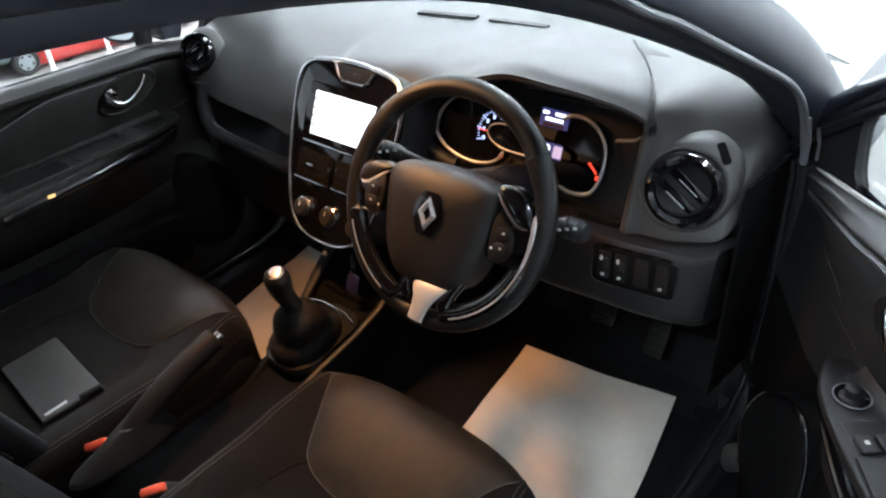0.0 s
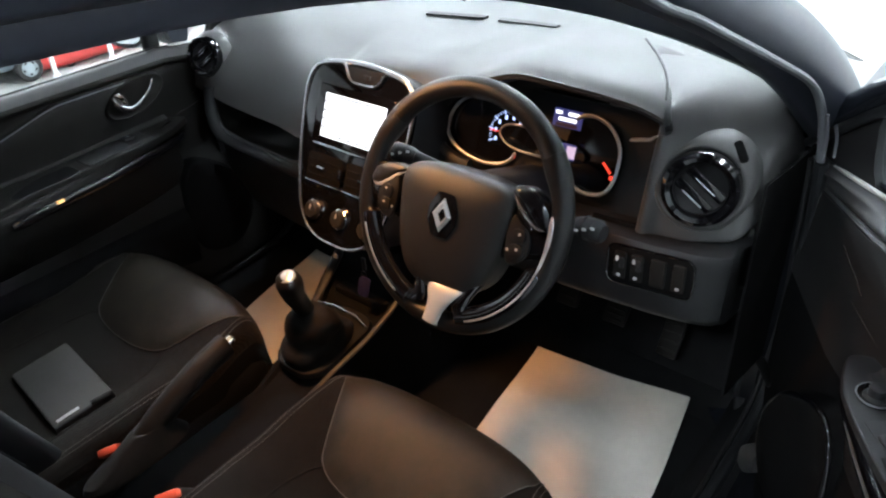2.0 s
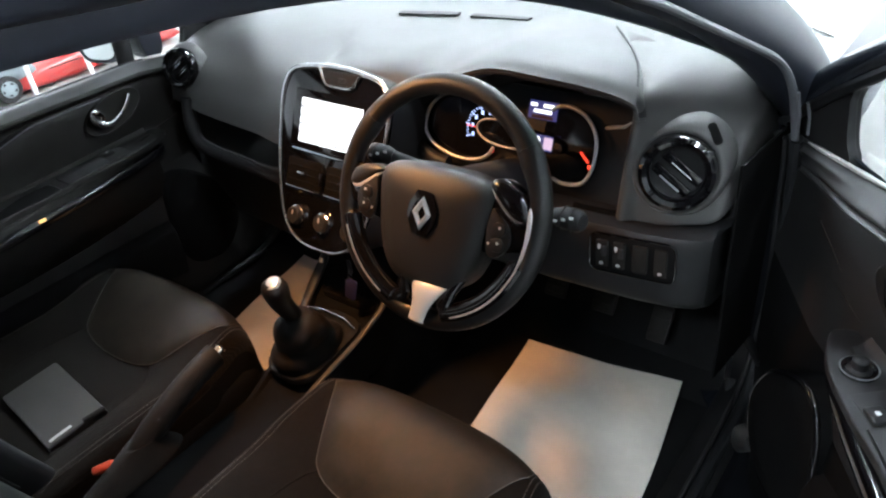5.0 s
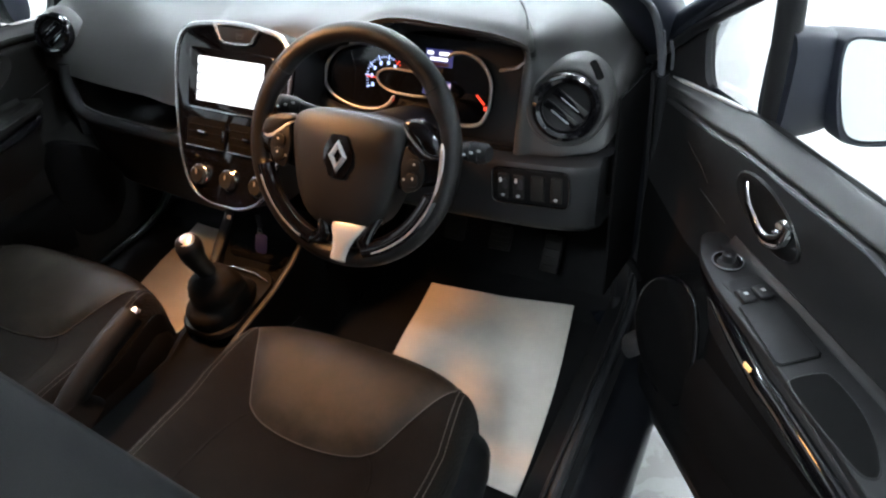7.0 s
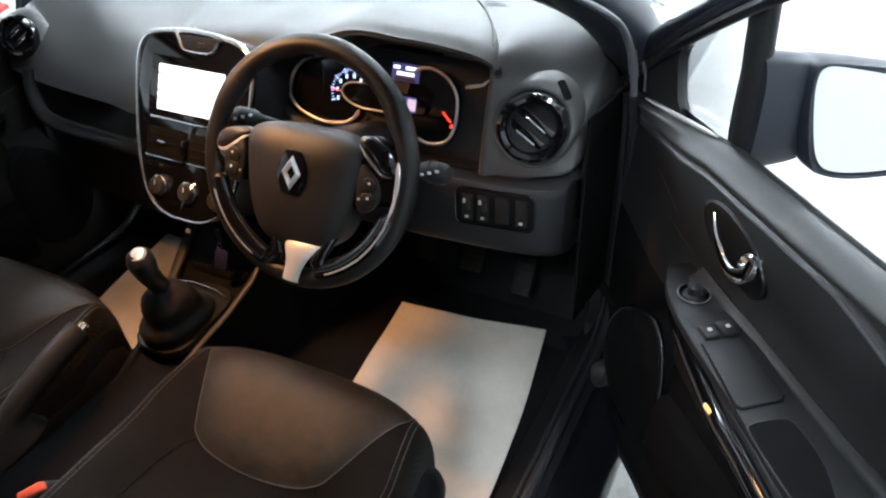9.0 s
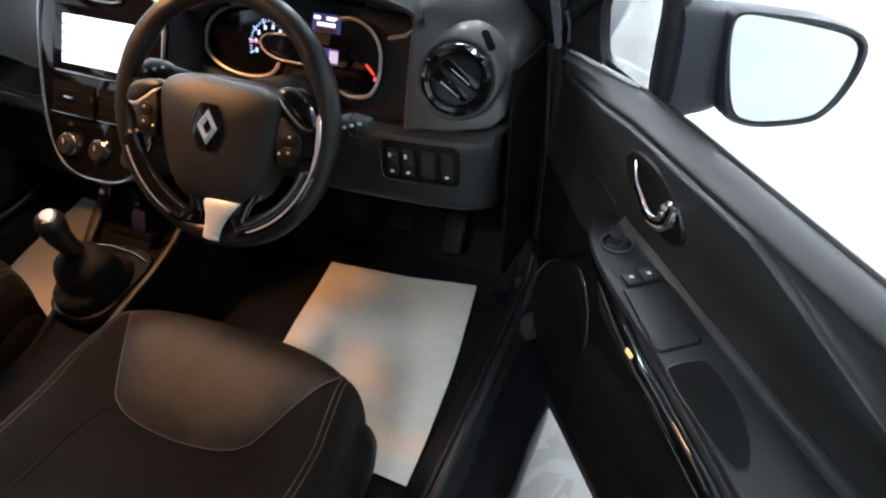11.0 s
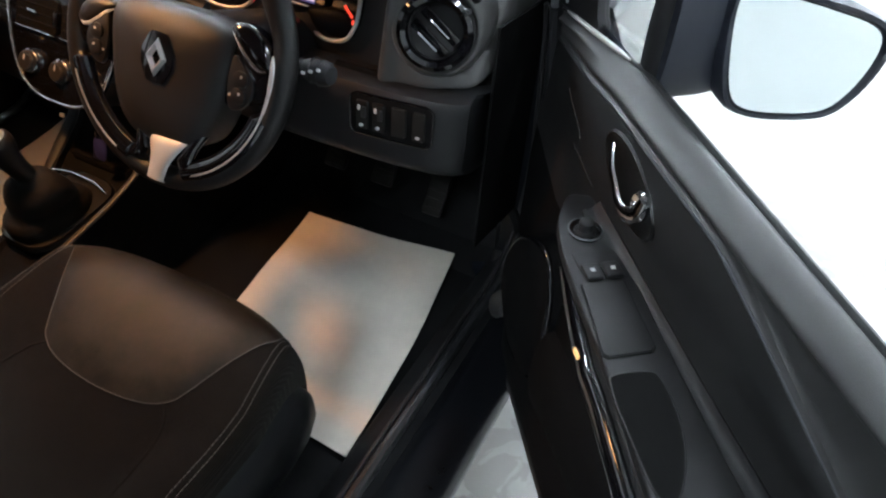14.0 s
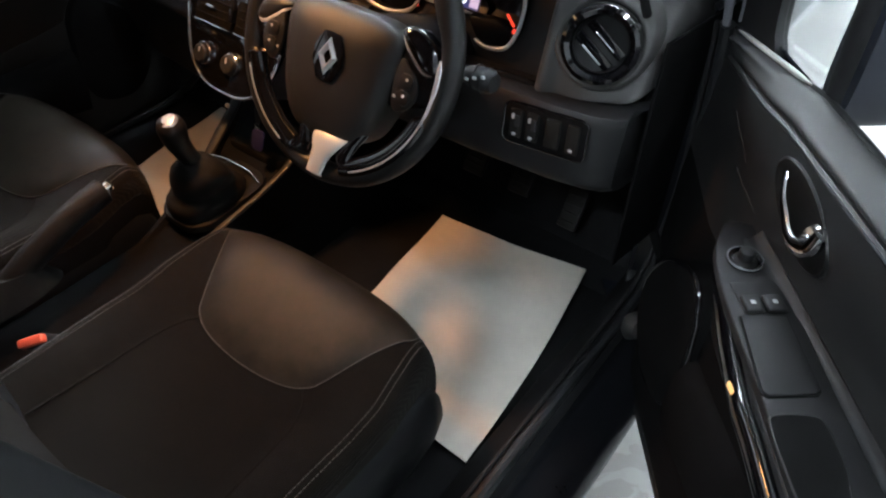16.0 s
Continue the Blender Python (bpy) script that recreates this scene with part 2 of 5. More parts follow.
M_FLOOR = worn_floor("worn_painted_concrete")
M_CARRED = material("red_body_paint", (0.36, 0.018, 0.014), 0.35, coat=0.25, wear=0.06)
M_CARSILV = material("silver_body_paint", (0.20, 0.235, 0.25), 0.4, metal=0.2, coat=0.3, wear=0.06)
M_TYRE = material("tyre_rubber", (0.02, 0.02, 0.02), 0.8)
M_MIRROR = material("mirror_silver", (0.66, 0.71, 0.70), 0.03, metal=1.0, wear=0.0)
M_GLASS = clear_glass("window_glass", (0.97, 0.99, 0.98))
M_SCREEN = glow("screen_white", (0.96, 0.97, 1.0), 1.6)
M_SCREENBAR = glow("screen_grey", (0.5, 0.52, 0.56), 0.9)
M_BLUE = glow("dial_blue_white", (0.42, 0.55, 1.0), 1.4)
M_VIOLET = glow("display_violet", (0.10, 0.12, 0.5), 0.22)
M_WHITEGLOW = glow("display_white", (0.9, 0.92, 1.0), 1.6)
M_REDGLOW = glow("needle_red", (1.0, 0.06, 0.03), 1.1)
M_DIMRED = glow("dial_dim_red", (0.5, 0.01, 0.03), 0.02)
M_COOL = glow("cool_fill_panel", (0.82, 0.92, 1.0), 76.0)
M_DOME = glow("warm_cabin_lamp", (1.0, 0.62, 0.32), 6.0)
# Also the shaded stand-in for the passenger door's plastic.
M_GRIP = material("dull_black_leather_and_shade", (0.0110, 0.0104, 0.0096), 0.55, grain=0.6, size=700, wear=0.25, spec=0.15)
M_RAIL = material("brown_grey_rail", (0.0135, 0.0125, 0.0122), 0.5, grain=0.3, size=700)
M_AMBER = glow("amber_lamp", (1.0, 0.55, 0.2), 1.0)
M_CEIL = material("grey_ceiling_paint", (0.6, 0.61, 0.62), 0.85, wear=0.06, wear_size=0.7)

# ---- the showroom ----
X0, X1, Y0, Y1, TOP = -8.0, 5.5, -7.0, 7.5, 3.9
solo("floor", rbox(X1 - X0, Y1 - Y0, 0.2, ((X0 + X1) / 2, (Y0 + Y1) / 2, -0.1), 0), M_FLOOR, "pale painted concrete floor with flaked grey patches", "floor", "structure")
solo("wall_east", rbox(0.2, Y1 - Y0, TOP, (X1 + 0.1, (Y0 + Y1) / 2, TOP / 2), 0), M_WALL, "plain white painted showroom wall", "wall", "structure")
solo("wall_west", rbox(0.2, Y1 - Y0, TOP, (X0 - 0.1, (Y0 + Y1) / 2, TOP / 2), 0), M_WALL, "plain white painted showroom wall", "wall", "structure")
solo("wall_north", rbox(X1 - X0 + 0.4, 0.2, TOP, ((X0 + X1) / 2, Y1 + 0.1, TOP / 2), 0), M_WALL, "plain white painted showroom wall", "wall", "structure")
solo("wall_south", rbox(X1 - X0 + 0.4, 0.2, TOP, ((X0 + X1) / 2, Y0 - 0.1, TOP / 2), 0), M_WALL, "plain white painted showroom wall", "wall", "structure")
solo("ceiling", rbox(X1 - X0 + 0.4, Y1 - Y0 + 0.4, 0.2, ((X0 + X1) / 2, (Y0 + Y1) / 2, TOP + 0.1), 0), M_CEIL, "plain grey showroom ceiling", "ceiling", "structure")


# Unseen panels, added to light the room; no such source is known.
def added_ceiling_light(x, y, glowing, word, k=1.0):
    e = thing("added_ceiling_light", pose(x, y, TOP), word + " white panel added under the ceiling as unseen lighting", "ceiling light", "ceiling lights")
    part("frame", rbox(1.9 * k, 0.66, 0.05, (0, 0, -0.028), 0.01), M_WALL, e)
    part("diffuser", rbox(1.8 * k, 0.56, 0.02, (0, 0, -0.062), 0.004), glowing, e, "lit diffuser")


for lx, ly in ((-4.6, 5.0), (-0.9, 5.4), (4.3, 4.6), (-4.6, 1.2), (-0.9, 3.2), (4.6, 6.7)):
    added_ceiling_light(lx, ly, M_COOL, "cool")
# Two extra panels, added to brighten the driver's door and the mat.
added_ceiling_light(0.95, -3.6, M_COOL, "small cool", 0.5)
added_ceiling_light(2.5, -0.3, M_COOL, "small cool", 0.16)

# ---- the car's shell ----
shell = thing("car_body", pose(0, 0, 0), "dark blue-black hatchback body shell with open driver's doorway", "car body", kind="structure")
part("floor_pan", join(
    rbox(0.60, 1.75, 0.03, (0.385, -0.35, 0.235), 0.006), rbox(0.60, 1.75, 0.03, (-0.385, -0.35, 0.235), 0.006)), M_CARPET, shell, "black carpeted floor")
part("toe_board", sheet([[(x, 0.40, 0.228), (x, 0.50, 0.25), (x, 0.60, 0.36), (x, 0.68, 0.50), (x, 0.72, 0.80)] for x in (-0.69, -0.3, 0.0, 0.3, 0.69)], 0.02), M_CARPET, shell, "black carpet rising to the bulkhead")
# Blacker than the floor carpet: the shade between the seats is coloured in.
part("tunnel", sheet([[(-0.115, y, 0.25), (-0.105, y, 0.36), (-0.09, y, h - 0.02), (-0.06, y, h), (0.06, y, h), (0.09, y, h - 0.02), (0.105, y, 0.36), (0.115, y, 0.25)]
                       for y, h in ((-1.2, 0.34), (-0.5, 0.33), (-0.2, 0.325), (0.0, 0.335), (0.2, 0.40), (0.62, 0.46))], 0.006), M_BLACK_SHADE, shell, "carpeted centre tunnel, blackened for shade")
# sills: an inner carpeted step, rubber lip, painted outer face
for sx in (1, -1):
    prof = [(0.668, 0.25), (0.676, 0.29), (0.694, 0.318), (0.716, 0.338), (0.742, 0.345), (0.762, 0.338)]
    part("sill", sheet([[(sx * q[0], y, q[1]) for q in spline(prof, 4)] for y in np.linspace(-1.3, 0.47, 12)], 0.004), M_CARPET, shell, "dark carpeted sill step")
    prof = [(0.760, 0.338), (0.772, 0.322), (0.795, 0.313), (0.818, 0.304), (0.838, 0.288), (0.845, 0.262), (0.83, 0.19), (0.79, 0.16)]
    part("sill_skin", sheet([[(sx * q[0], y, q[1]) for q in spline(prof, 4)] for y in np.linspace(-1.3, 0.47, 12)], 0.004), M_SILL, shell, "black painted sill face")
    run = [(-1.0, 0.350), (-0.5, 0.350), (0.0, 0.350), (0.28, 0.351), (0.37, 0.366), (0.425, 0.42), (0.440, 0.52), (0.436, 0.66), (0.415, 0.79), (0.394, 0.862)]
    for name, x, r, mt, word in (("sill_seal", 0.740, 0.0115, M_RUBBER, "rubber door seal"), ("seal_lip", 0.724, 0.0045, M_MATT, "thin inner seal lip")):
        part(name, tube([(sx * x, q[0], q[1]) for q in spline(run, 5)], r, 10, flat=0.9, up=(1, 0, 0)), mt, shell, word)

PILLAR = [(0.724, 0.545, 0.50), (0.724, 0.55, 0.62), (0.722, 0.555, 0.75), (0.724, 0.54, 0.85), (0.706, 0.472, 0.930), (0.678, 0.36, 1.024), (0.644, 0.20, 1.117), (0.612, 0.02, 1.20), (0.596, -0.18, 1.276), (0.590, -0.35, 1.308), (0.587, -0.50, 1.322), (0.585, -0.62, 1.330), (0.58, -0.95, 1.335), (0.58, -1.25, 1.33)]
for sx in (1, -1):
    path = [(sx * q[0], q[1], q[2]) for q in spline(PILLAR, 6)]
    n = len(path)
    part("a_pillar", tube(path, [0.042 + 0.020 * math.exp(-((i - 25) / 12.0) ** 2) - 0.007 * min(1, max(0, (i - 46) / 8)) for i in range(n)], 16, flat=0.78, up=(sx, 0.25, 0.35)), M_PILLAR, shell, "dark painted windscreen pillar and roof rail")
    if sx > 0:
        stripe = spline([(sx * x, y, z) for x, y, z in ((0.738, 0.392, 0.862), (0.736, 0.384, 0.890), (0.730, 0.355, 0.955), (0.719, 0.305, 1.008), (0.695, 0.196, 1.068), (0.677, 0.11, 1.112), (0.660, 0.034, 1.151), (0.647, -0.028, 1.178), (0.625, -0.20, 1.260), (0.606, -0.45, 1.315), (0.60, -0.70, 1.33), (0.595, -0.95, 1.33))], 6)
        part("pillar_seal", tube(stripe, 0.0064, 10, flat=0.8), M_STRIPE, shell, "pale grey rubber door seal")
        for x, y, z0, z1 in ((0.744, 0.372, 0.872, 0.950), (0.752, 0.402, 0.868, 0.925)):
            part("channel_edge", tube([(sx * x, y, z0), (sx * x, y - 0.006, (z0 + z1) / 2), (sx * (x - 0.004), y - 0.02, z1)], 0.0026, 8), M_STRIPE, shell, "thin rubber channel edge")
        trim = spline([(sx * x, y, z) for x, y, z in ((0.690, 0.535, 0.80), (0.685, 0.520, 0.870), (0.672, 0.455, 0.950), (0.645, 0.320, 1.035), (0.622, 0.200, 1.095), (0.598, 0.085, 1.148), (0.575, -0.06, 1.205), (0.563, -0.25, 1.262), (0.556, -0.50, 1.30), (0.552, -0.95, 1.318))], 5)
        part("pillar_trim", tube(trim, [0.030 + 0.006 * min(1, i / 8) for i in range(len(trim))], 14, flat=0.6, up=(sx, 0.3, 0.3)), M_PILLAR, shell, "dark pillar trim")
    else:
        trim = [(q[0] + 0.055, q[1] + 0.022, q[2] - 0.004) for q in path[10:]]
        part("pillar_trim", tube(trim, 0.030, 12, flat=0.55, up=(sx, 0.3, 0.3)), M_TRIM, shell, "dark plastic pillar trim")
    part("b_pillar", join(rbox(0.09, 0.14, 0.62, (sx * 0.70, -0.93, 0.60), 0.02), tube([(sx * 0.70, -0.93, 0.88), (sx * 0.66, -0.95, 1.1), (sx * 0.60, -0.97, 1.31)], 0.055, 12, flat=0.7)), M_PAINT, shell, "dark centre pillar")
    # body side ahead of the door, closing the hinge post
    part("hinge_post", sheet([[(sx * x, y, z) for x, y in ((0.66, 0.60), (0.672, 0.47), (0.69, 0.435), (0.715, 0.425), (0.735, 0.45), (0.745, 0.52), (0.79, 0.60))] for z in (0.25, 0.4, 0.6, 0.75, 0.80)], 0.004), M_SILL, shell, "painted door hinge post")
    part("rear_side", join(rbox(0.06, 1.3, 0.68, (sx * 0.80, -1.63, 0.55), 0.02)), M_PAINT, shell, "plain painted rear side panel")
rows = []
for y, z, w in ((0.02, 1.215, 0.57), (-0.2, 1.30, 0.555), (-0.5, 1.36, 0.55), (-1.0, 1.385, 0.55), (-1.6, 1.36, 0.54), (-2.2, 1.25, 0.52)):
    rows.append([(x * w, y, z - 0.05 * x * x * x * x) for x in np.linspace(-1, 1, 13)])
part("roof", sheet([[(p[0] * 1.06, p[1], p[2] + 0.02) for p in r] for r in rows], 0.01), M_PAINT, shell, "dark painted roof skin")
part("headliner", sheet([[(p[0] * (0.66 if k == 0 else 1.0), p[1], p[2] - 0.022) for p in r] for k, r in enumerate(rows)], 0.006), M_HEAD, shell, "pale grey cloth headliner")
part("rear_wall", sheet([[(x, -2.2, 0.2), (x, -2.22, 0.7), (x, -2.15, 1.25)] for x in (-0.8, 0, 0.8)], 0.02), M_CARPET, shell, "dark rear end of the cabin")
ws = sheet([[(x * a, y - 0.10 * x * x, z) for x in np.linspace(-1, 1, 11)] for y, z, a in ((0.86, 0.90, 0.70), (0.55, 1.03, 0.665), (0.28, 1.13, 0.625), (0.02, 1.215, 0.585))], 0.004)
glass = part("windscreen", ws, M_GLASS, shell, "clear windscreen glass")
glass.visible_shadow = False
lamp = thing("cabin_lamp", pose(0.0, -0.12, 1.238), "warm lit cabin lamp in the headliner", "cabin lamp")
part("bezel", rbox(0.16, 0.10, 0.02, (0, 0, 0.0), 0.006), M_HEAD, lamp)
part("lens", rbox(0.11, 0.055, 0.006, (0, 0, -0.011), 0.002), M_DOME, lamp, "glowing warm lens")
spot = bpy.data.lights.new("lamp_beam", "SPOT")
spot.energy, spot.color, spot.spot_size, spot.spot_blend, spot.shadow_soft_size = 24.0, (1.0, 0.46, 0.17), radians(107), 1.0, 0.045
spot.specular_factor = 0.06
beam = new("lamp_beam", spot)
beam.matrix_world = look((0.0, -0.12, 1.215), (0.31, 0.05, 0.36))
part("scuttle", sheet([[(x * 0.64, y - 0.10 * x * x, z) for x in np.linspace(-1, 1, 11)] for y, z in ((0.84, 0.66), (0.86, 0.885), (0.88, 0.885), (0.90, 0.84), (0.91, 0.55))], 0.006), M_MATT, shell, "black scuttle panel under the windscreen")

# Plain front body, added to keep light off the floor beside the sill.
for sx in (1, -1):
    part("front_side", sheet([[(sx * (x - 0.10 * max(0, y - 1.1)), y, z) for x, z in ((0.70, 0.83), (0.79, 0.81), (0.845, 0.70), (0.86, 0.50), (0.845, 0.30), (0.80, 0.17))] for y in (0.56, 0.8, 1.1, 1.35, 1.5)], 0.01), M_PAINT, shell, "plain painted front side, added to block light")
part("front_top", sheet([[(x, y, z - 0.06 * (abs(x) / 0.7) ** 3) for x in np.linspace(-0.72, 0.72, 9)] for y, z in ((0.90, 0.84), (1.1, 0.82), (1.3, 0.76), (1.5, 0.64), (1.55, 0.25))], 0.01), M_PAINT, shell, "plain painted front top, added to block light")

# ---- dashboard ----
dash = thing("dashboard", pose(0, 0.35, 0.6), "charcoal grained plastic dashboard with curved driver's hood", "dashboard")
DASH_SECTIONS = [
    (-0.665, [(0.60, 0.895), (0.52, 0.90), (0.43, 0.895), (0.35, 0.88), (0.29, 0.85), (0.255, 0.81), (0.242, 0.760)]),
    (-0.50, [(0.72, 0.91), (0.60, 0.92), (0.47, 0.918), (0.36, 0.90), (0.28, 0.855), (0.235, 0.81), (0.212, 0.757)]),
    (-0.30, [(0.80, 0.918), (0.65, 0.932), (0.50, 0.932), (0.37, 0.915), (0.28, 0.868), (0.225, 0.81), (0.193, 0.757)]),
    (-0.15, [(0.84, 0.922), (0.68, 0.942), (0.52, 0.943), (0.38, 0.932), (0.285, 0.90), (0.212, 0.845), (0.170, 0.770)]),
    (-0.08, [(0.85, 0.923), (0.69, 0.944), (0.53, 0.946), (0.39, 0.940), (0.30, 0.928), (0.245, 0.91), (0.225, 0.88)]),
    (0.05, [(0.85, 0.924), (0.70, 0.945), (0.54, 0.947), (0.40, 0.944), (0.31, 0.940), (0.25, 0.930), (0.225, 0.90)]),
    (0.14, [(0.85, 0.924), (0.70, 0.947), (0.54, 0.953), (0.42, 0.953), (0.33, 0.947), (0.26, 0.935), (0.225, 0.905)]),
    (0.22, [(0.84, 0.924), (0.68, 0.947), (0.53, 0.955), (0.40, 0.962), (0.30, 0.962), (0.23, 0.953), (0.205, 0.940)]),
    (0.32, [(0.83, 0.924), (0.66, 0.949), (0.51, 0.965), (0.38, 0.982), (0.29, 0.993), (0.23, 0.991), (0.20, 0.980)]),
    (0.42, [(0.81, 0.922), (0.65, 0.946), (0.50, 0.968), (0.38, 0.986), (0.29, 0.995), (0.23, 0.992), (0.20, 0.980)]),
    (0.49, [(0.79, 0.912), (0.64, 0.934), (0.50, 0.954), (0.38, 0.978), (0.29, 0.992), (0.23, 0.988), (0.202, 0.975)]),
    (0.535, [(0.78, 0.905), (0.63, 0.925), (0.49, 0.940), (0.38, 0.956), (0.29, 0.979), (0.235, 0.981), (0.204, 0.968)]),
    (0.562, [(0.76, 0.895), (0.62, 0.915), (0.485, 0.925), (0.38, 0.940), (0.29, 0.958), (0.238, 0.966), (0.207, 0.958)]),
    (0.568, [(0.76, 0.885), (0.62, 0.905), (0.485, 0.915), (0.38, 0.930), (0.29, 0.948), (0.242, 0.952), (0.214, 0.942)]),
]
HOOD_EDGE = ((0.200, 0.575), (0.215, 0.563), (0.238, 0.5565), (0.272, 0.5425), (0.314, 0.5205), (0.359, 0.4915), (0.417, 0.4505), (0.472, 0.4135))


def fall(p):
    """Past its edge the hood drops away under the end of the dash."""
    over = p[0] - np.interp(p[1], [q[0] for q in HOOD_EDGE], [q[1] for q in HOOD_EDGE])
    w = max(0.0, min(1.0, (0.45 - p[1]) / 0.07))
    return (p[0], p[1], p[2] - w * min(0.045, max(0.0, 2.5 * over)))


part("upper_pad", sheet([[fall(p) for p in r] for r in sections(DASH_SECTIONS, 12, 10)], 0.006), M_DASH, dash, "soft charcoal dash top", world=True, sharp=60)
POD = [
    (0.43, [(0.80, 0.914), (0.65, 0.938), (0.53, 0.956), (0.45, 0.966), (0.40, 0.963), (0.36, 0.95), (0.33, 0.93), (0.32, 0.91)]),
    (0.48, [(0.79, 0.914), (0.64, 0.938), (0.52, 0.957), (0.42, 0.965), (0.35, 0.960), (0.33, 0.945), (0.32, 0.93), (0.32, 0.91)]),
    (0.53, [(0.77, 0.913), (0.63, 0.938), (0.51, 0.956), (0.40, 0.962), (0.325, 0.961), (0.296, 0.953), (0.292, 0.935), (0.314, 0.88)]),
    (0.556, [(0.76, 0.912), (0.62, 0.937), (0.50, 0.954), (0.39, 0.961), (0.30, 0.960), (0.243, 0.946), (0.227, 0.88), (0.222, 0.768)]),
    (0.58, [(0.745, 0.911), (0.61, 0.936), (0.49, 0.951), (0.385, 0.958), (0.305, 0.953), (0.253, 0.924), (0.236, 0.86), (0.227, 0.768)]),
    (0.61, [(0.72, 0.908), (0.59, 0.932), (0.475, 0.945), (0.38, 0.948), (0.312, 0.932), (0.267, 0.896), (0.246, 0.845), (0.232, 0.768)]),
    (0.64, [(0.70, 0.90), (0.57, 0.922), (0.46, 0.934), (0.38, 0.932), (0.322, 0.912), (0.278, 0.875), (0.256, 0.825), (0.242, 0.771)]),
    (0.670, [(0.66, 0.885), (0.55, 0.902), (0.45, 0.910), (0.385, 0.904), (0.338, 0.884), (0.298, 0.85), (0.272, 0.812), (0.258, 0.772)]),
    (0.687, [(0.64, 0.855), (0.54, 0.874), (0.445, 0.882), (0.390, 0.876), (0.350, 0.866), (0.316, 0.842), (0.293, 0.815), (0.277, 0.787)]),
    (0.690, [(0.64, 0.79), (0.54, 0.79), (0.46, 0.795), (0.42, 0.80), (0.39, 0.80), (0.37, 0.80), (0.355, 0.80), (0.345, 0.80)]),
]
for _, row in POD:
    row.append((row[-1][0] + 0.010, row[-1][1] - 0.006))
    row.append((row[-1][0] + 0.030, row[-1][1] - 0.001))


def lean(p):
    """The pod's inner edge leans towards the wheel lower down."""
    w = max(0.0, 1 - max(0.0, p[0] - 0.556) / 0.06) * max(0.0, min(1.0, (0.36 - p[1]) / 0.05))
    return (p[0] - 0.020 * w * max(0.0, 0.95 - p[2]) / 0.18, p[1], p[2])


part("vent_pod", sheet([[lean(p) for p in r] for r in sections(POD, 7, 8)], 0.005), M_DASH, dash, "rounded end of the dash round the side vent", world=True, sharp=60)
# Black filler tube put where shade falls under the pod.
part("pod_shade", tube([(0.46, 0.226, 0.760), (0.52, 0.228, 0.761), (0.60, 0.240, 0.762), (0.64, 0.252, 0.764), (0.662, 0.270, 0.772)], 0.006, 8), M_BLACK_SHADE, dash, "black filler for the shade under the end of the dash", world=True)
# Dark tube laid on the surface for the shade at the hood's step.
part("hood_shade_line", tube(spline([(0.410, 0.472, 0.9732), (0.447, 0.417, 0.9792), (0.488, 0.359, 0.9822), (0.517, 0.314, 0.9822), (0.539, 0.272, 0.9792), (0.553, 0.238, 0.9722)], 5), 0.0021, 6), M_MATT, dash, "dark line drawn for shade beside the hood", world=True)
# hood lining and cheeks round the dials
lin = []
for row in sections(DASH_SECTIONS[6:], 6, 5):
    g = row[-1]
    lin.append([(g[0], g[1] + 0.002, g[2] - 0.006), (g[0], 0.24, g[2] - 0.014), (g[0], 0.31, g[2] - 0.03), (g[0], 0.315, g[2] - 0.06)])
part("hood_lining", sheet(lin, 0.003), M_MATT, dash, "matt black lining under the hood", world=True)
part("hood_cheek", sheet([[lean(p) for p in ((0.5575, y, z), (0.552, y + 0.03, z), (0.545, y + 0.085, z))] for y, z in ((0.227, 0.755), (0.230, 0.83), (0.237, 0.90), (0.250, 0.942))], 0.004), M_MATT, dash, world=True)
part("hood_cheek", sheet([[(0.125, 0.225, z), (0.118, 0.26, z), (0.125, 0.31, z)] for z in (0.745, 0.80, 0.86, 0.91)], 0.004), M_TRIM, dash, world=True)
part("hood_blade", tube([(0.498, 0.264, 0.888), (0.515, 0.254, 0.896), (0.535, 0.240, 0.906), (0.552, 0.226, 0.922)], [0.006, 0.006, 0.005, 0.002], 8, flat=0.5), M_SPOKE, dash, "silver blade beside the dials", world=True)
for a, b in (((-0.092, 0.488, 0.9500), (0.042, 0.512, 0.9525)), ((0.080, 0.508, 0.9545), (0.214, 0.508, 0.9590))):
    pts = [tuple(a[k] + (b[k] - a[k]) * f for k in range(3)) for f in np.linspace(0, 1, 8)]
    part("screen_vent", sheet([[(x, y - 0.008, z), (x, y + 0.008, z + 0.0005)] for x, y, z in pts], 0.004), M_MATT, dash, "black windscreen demister slot", world=True)
# small demister window on the pod
part("side_demister", plate(rounded(0.013, 0.034, 0.005), 0.003, 0.001, frame_m((0.6575, 0.2735, 0.9045), (0.9, 0.35, -0.02), (-0.24, 0.66, 0.71)) @ pose(0, 0, 0, 0, 0, 24)), M_BLACK_SHADE, dash, "black side window demister", world=True)
# passenger tray
TRAY = [(-0.566, 0.226, 0.780), (-0.563, 0.216, 0.735), (-0.546, 0.207, 0.692), (-0.512, 0.200, 0.674), (-0.45, 0.195, 0.668), (-0.36, 0.187, 0.669), (-0.274, 0.180, 0.670)]
lip = spline(TRAY + [(-0.15, 0.170, 0.672)], 6)
part("tray_lip", tube(lip, 0.0165, 14, flat=0.85), M_PLATE, dash, "rounded lip of the passenger tray", world=True)
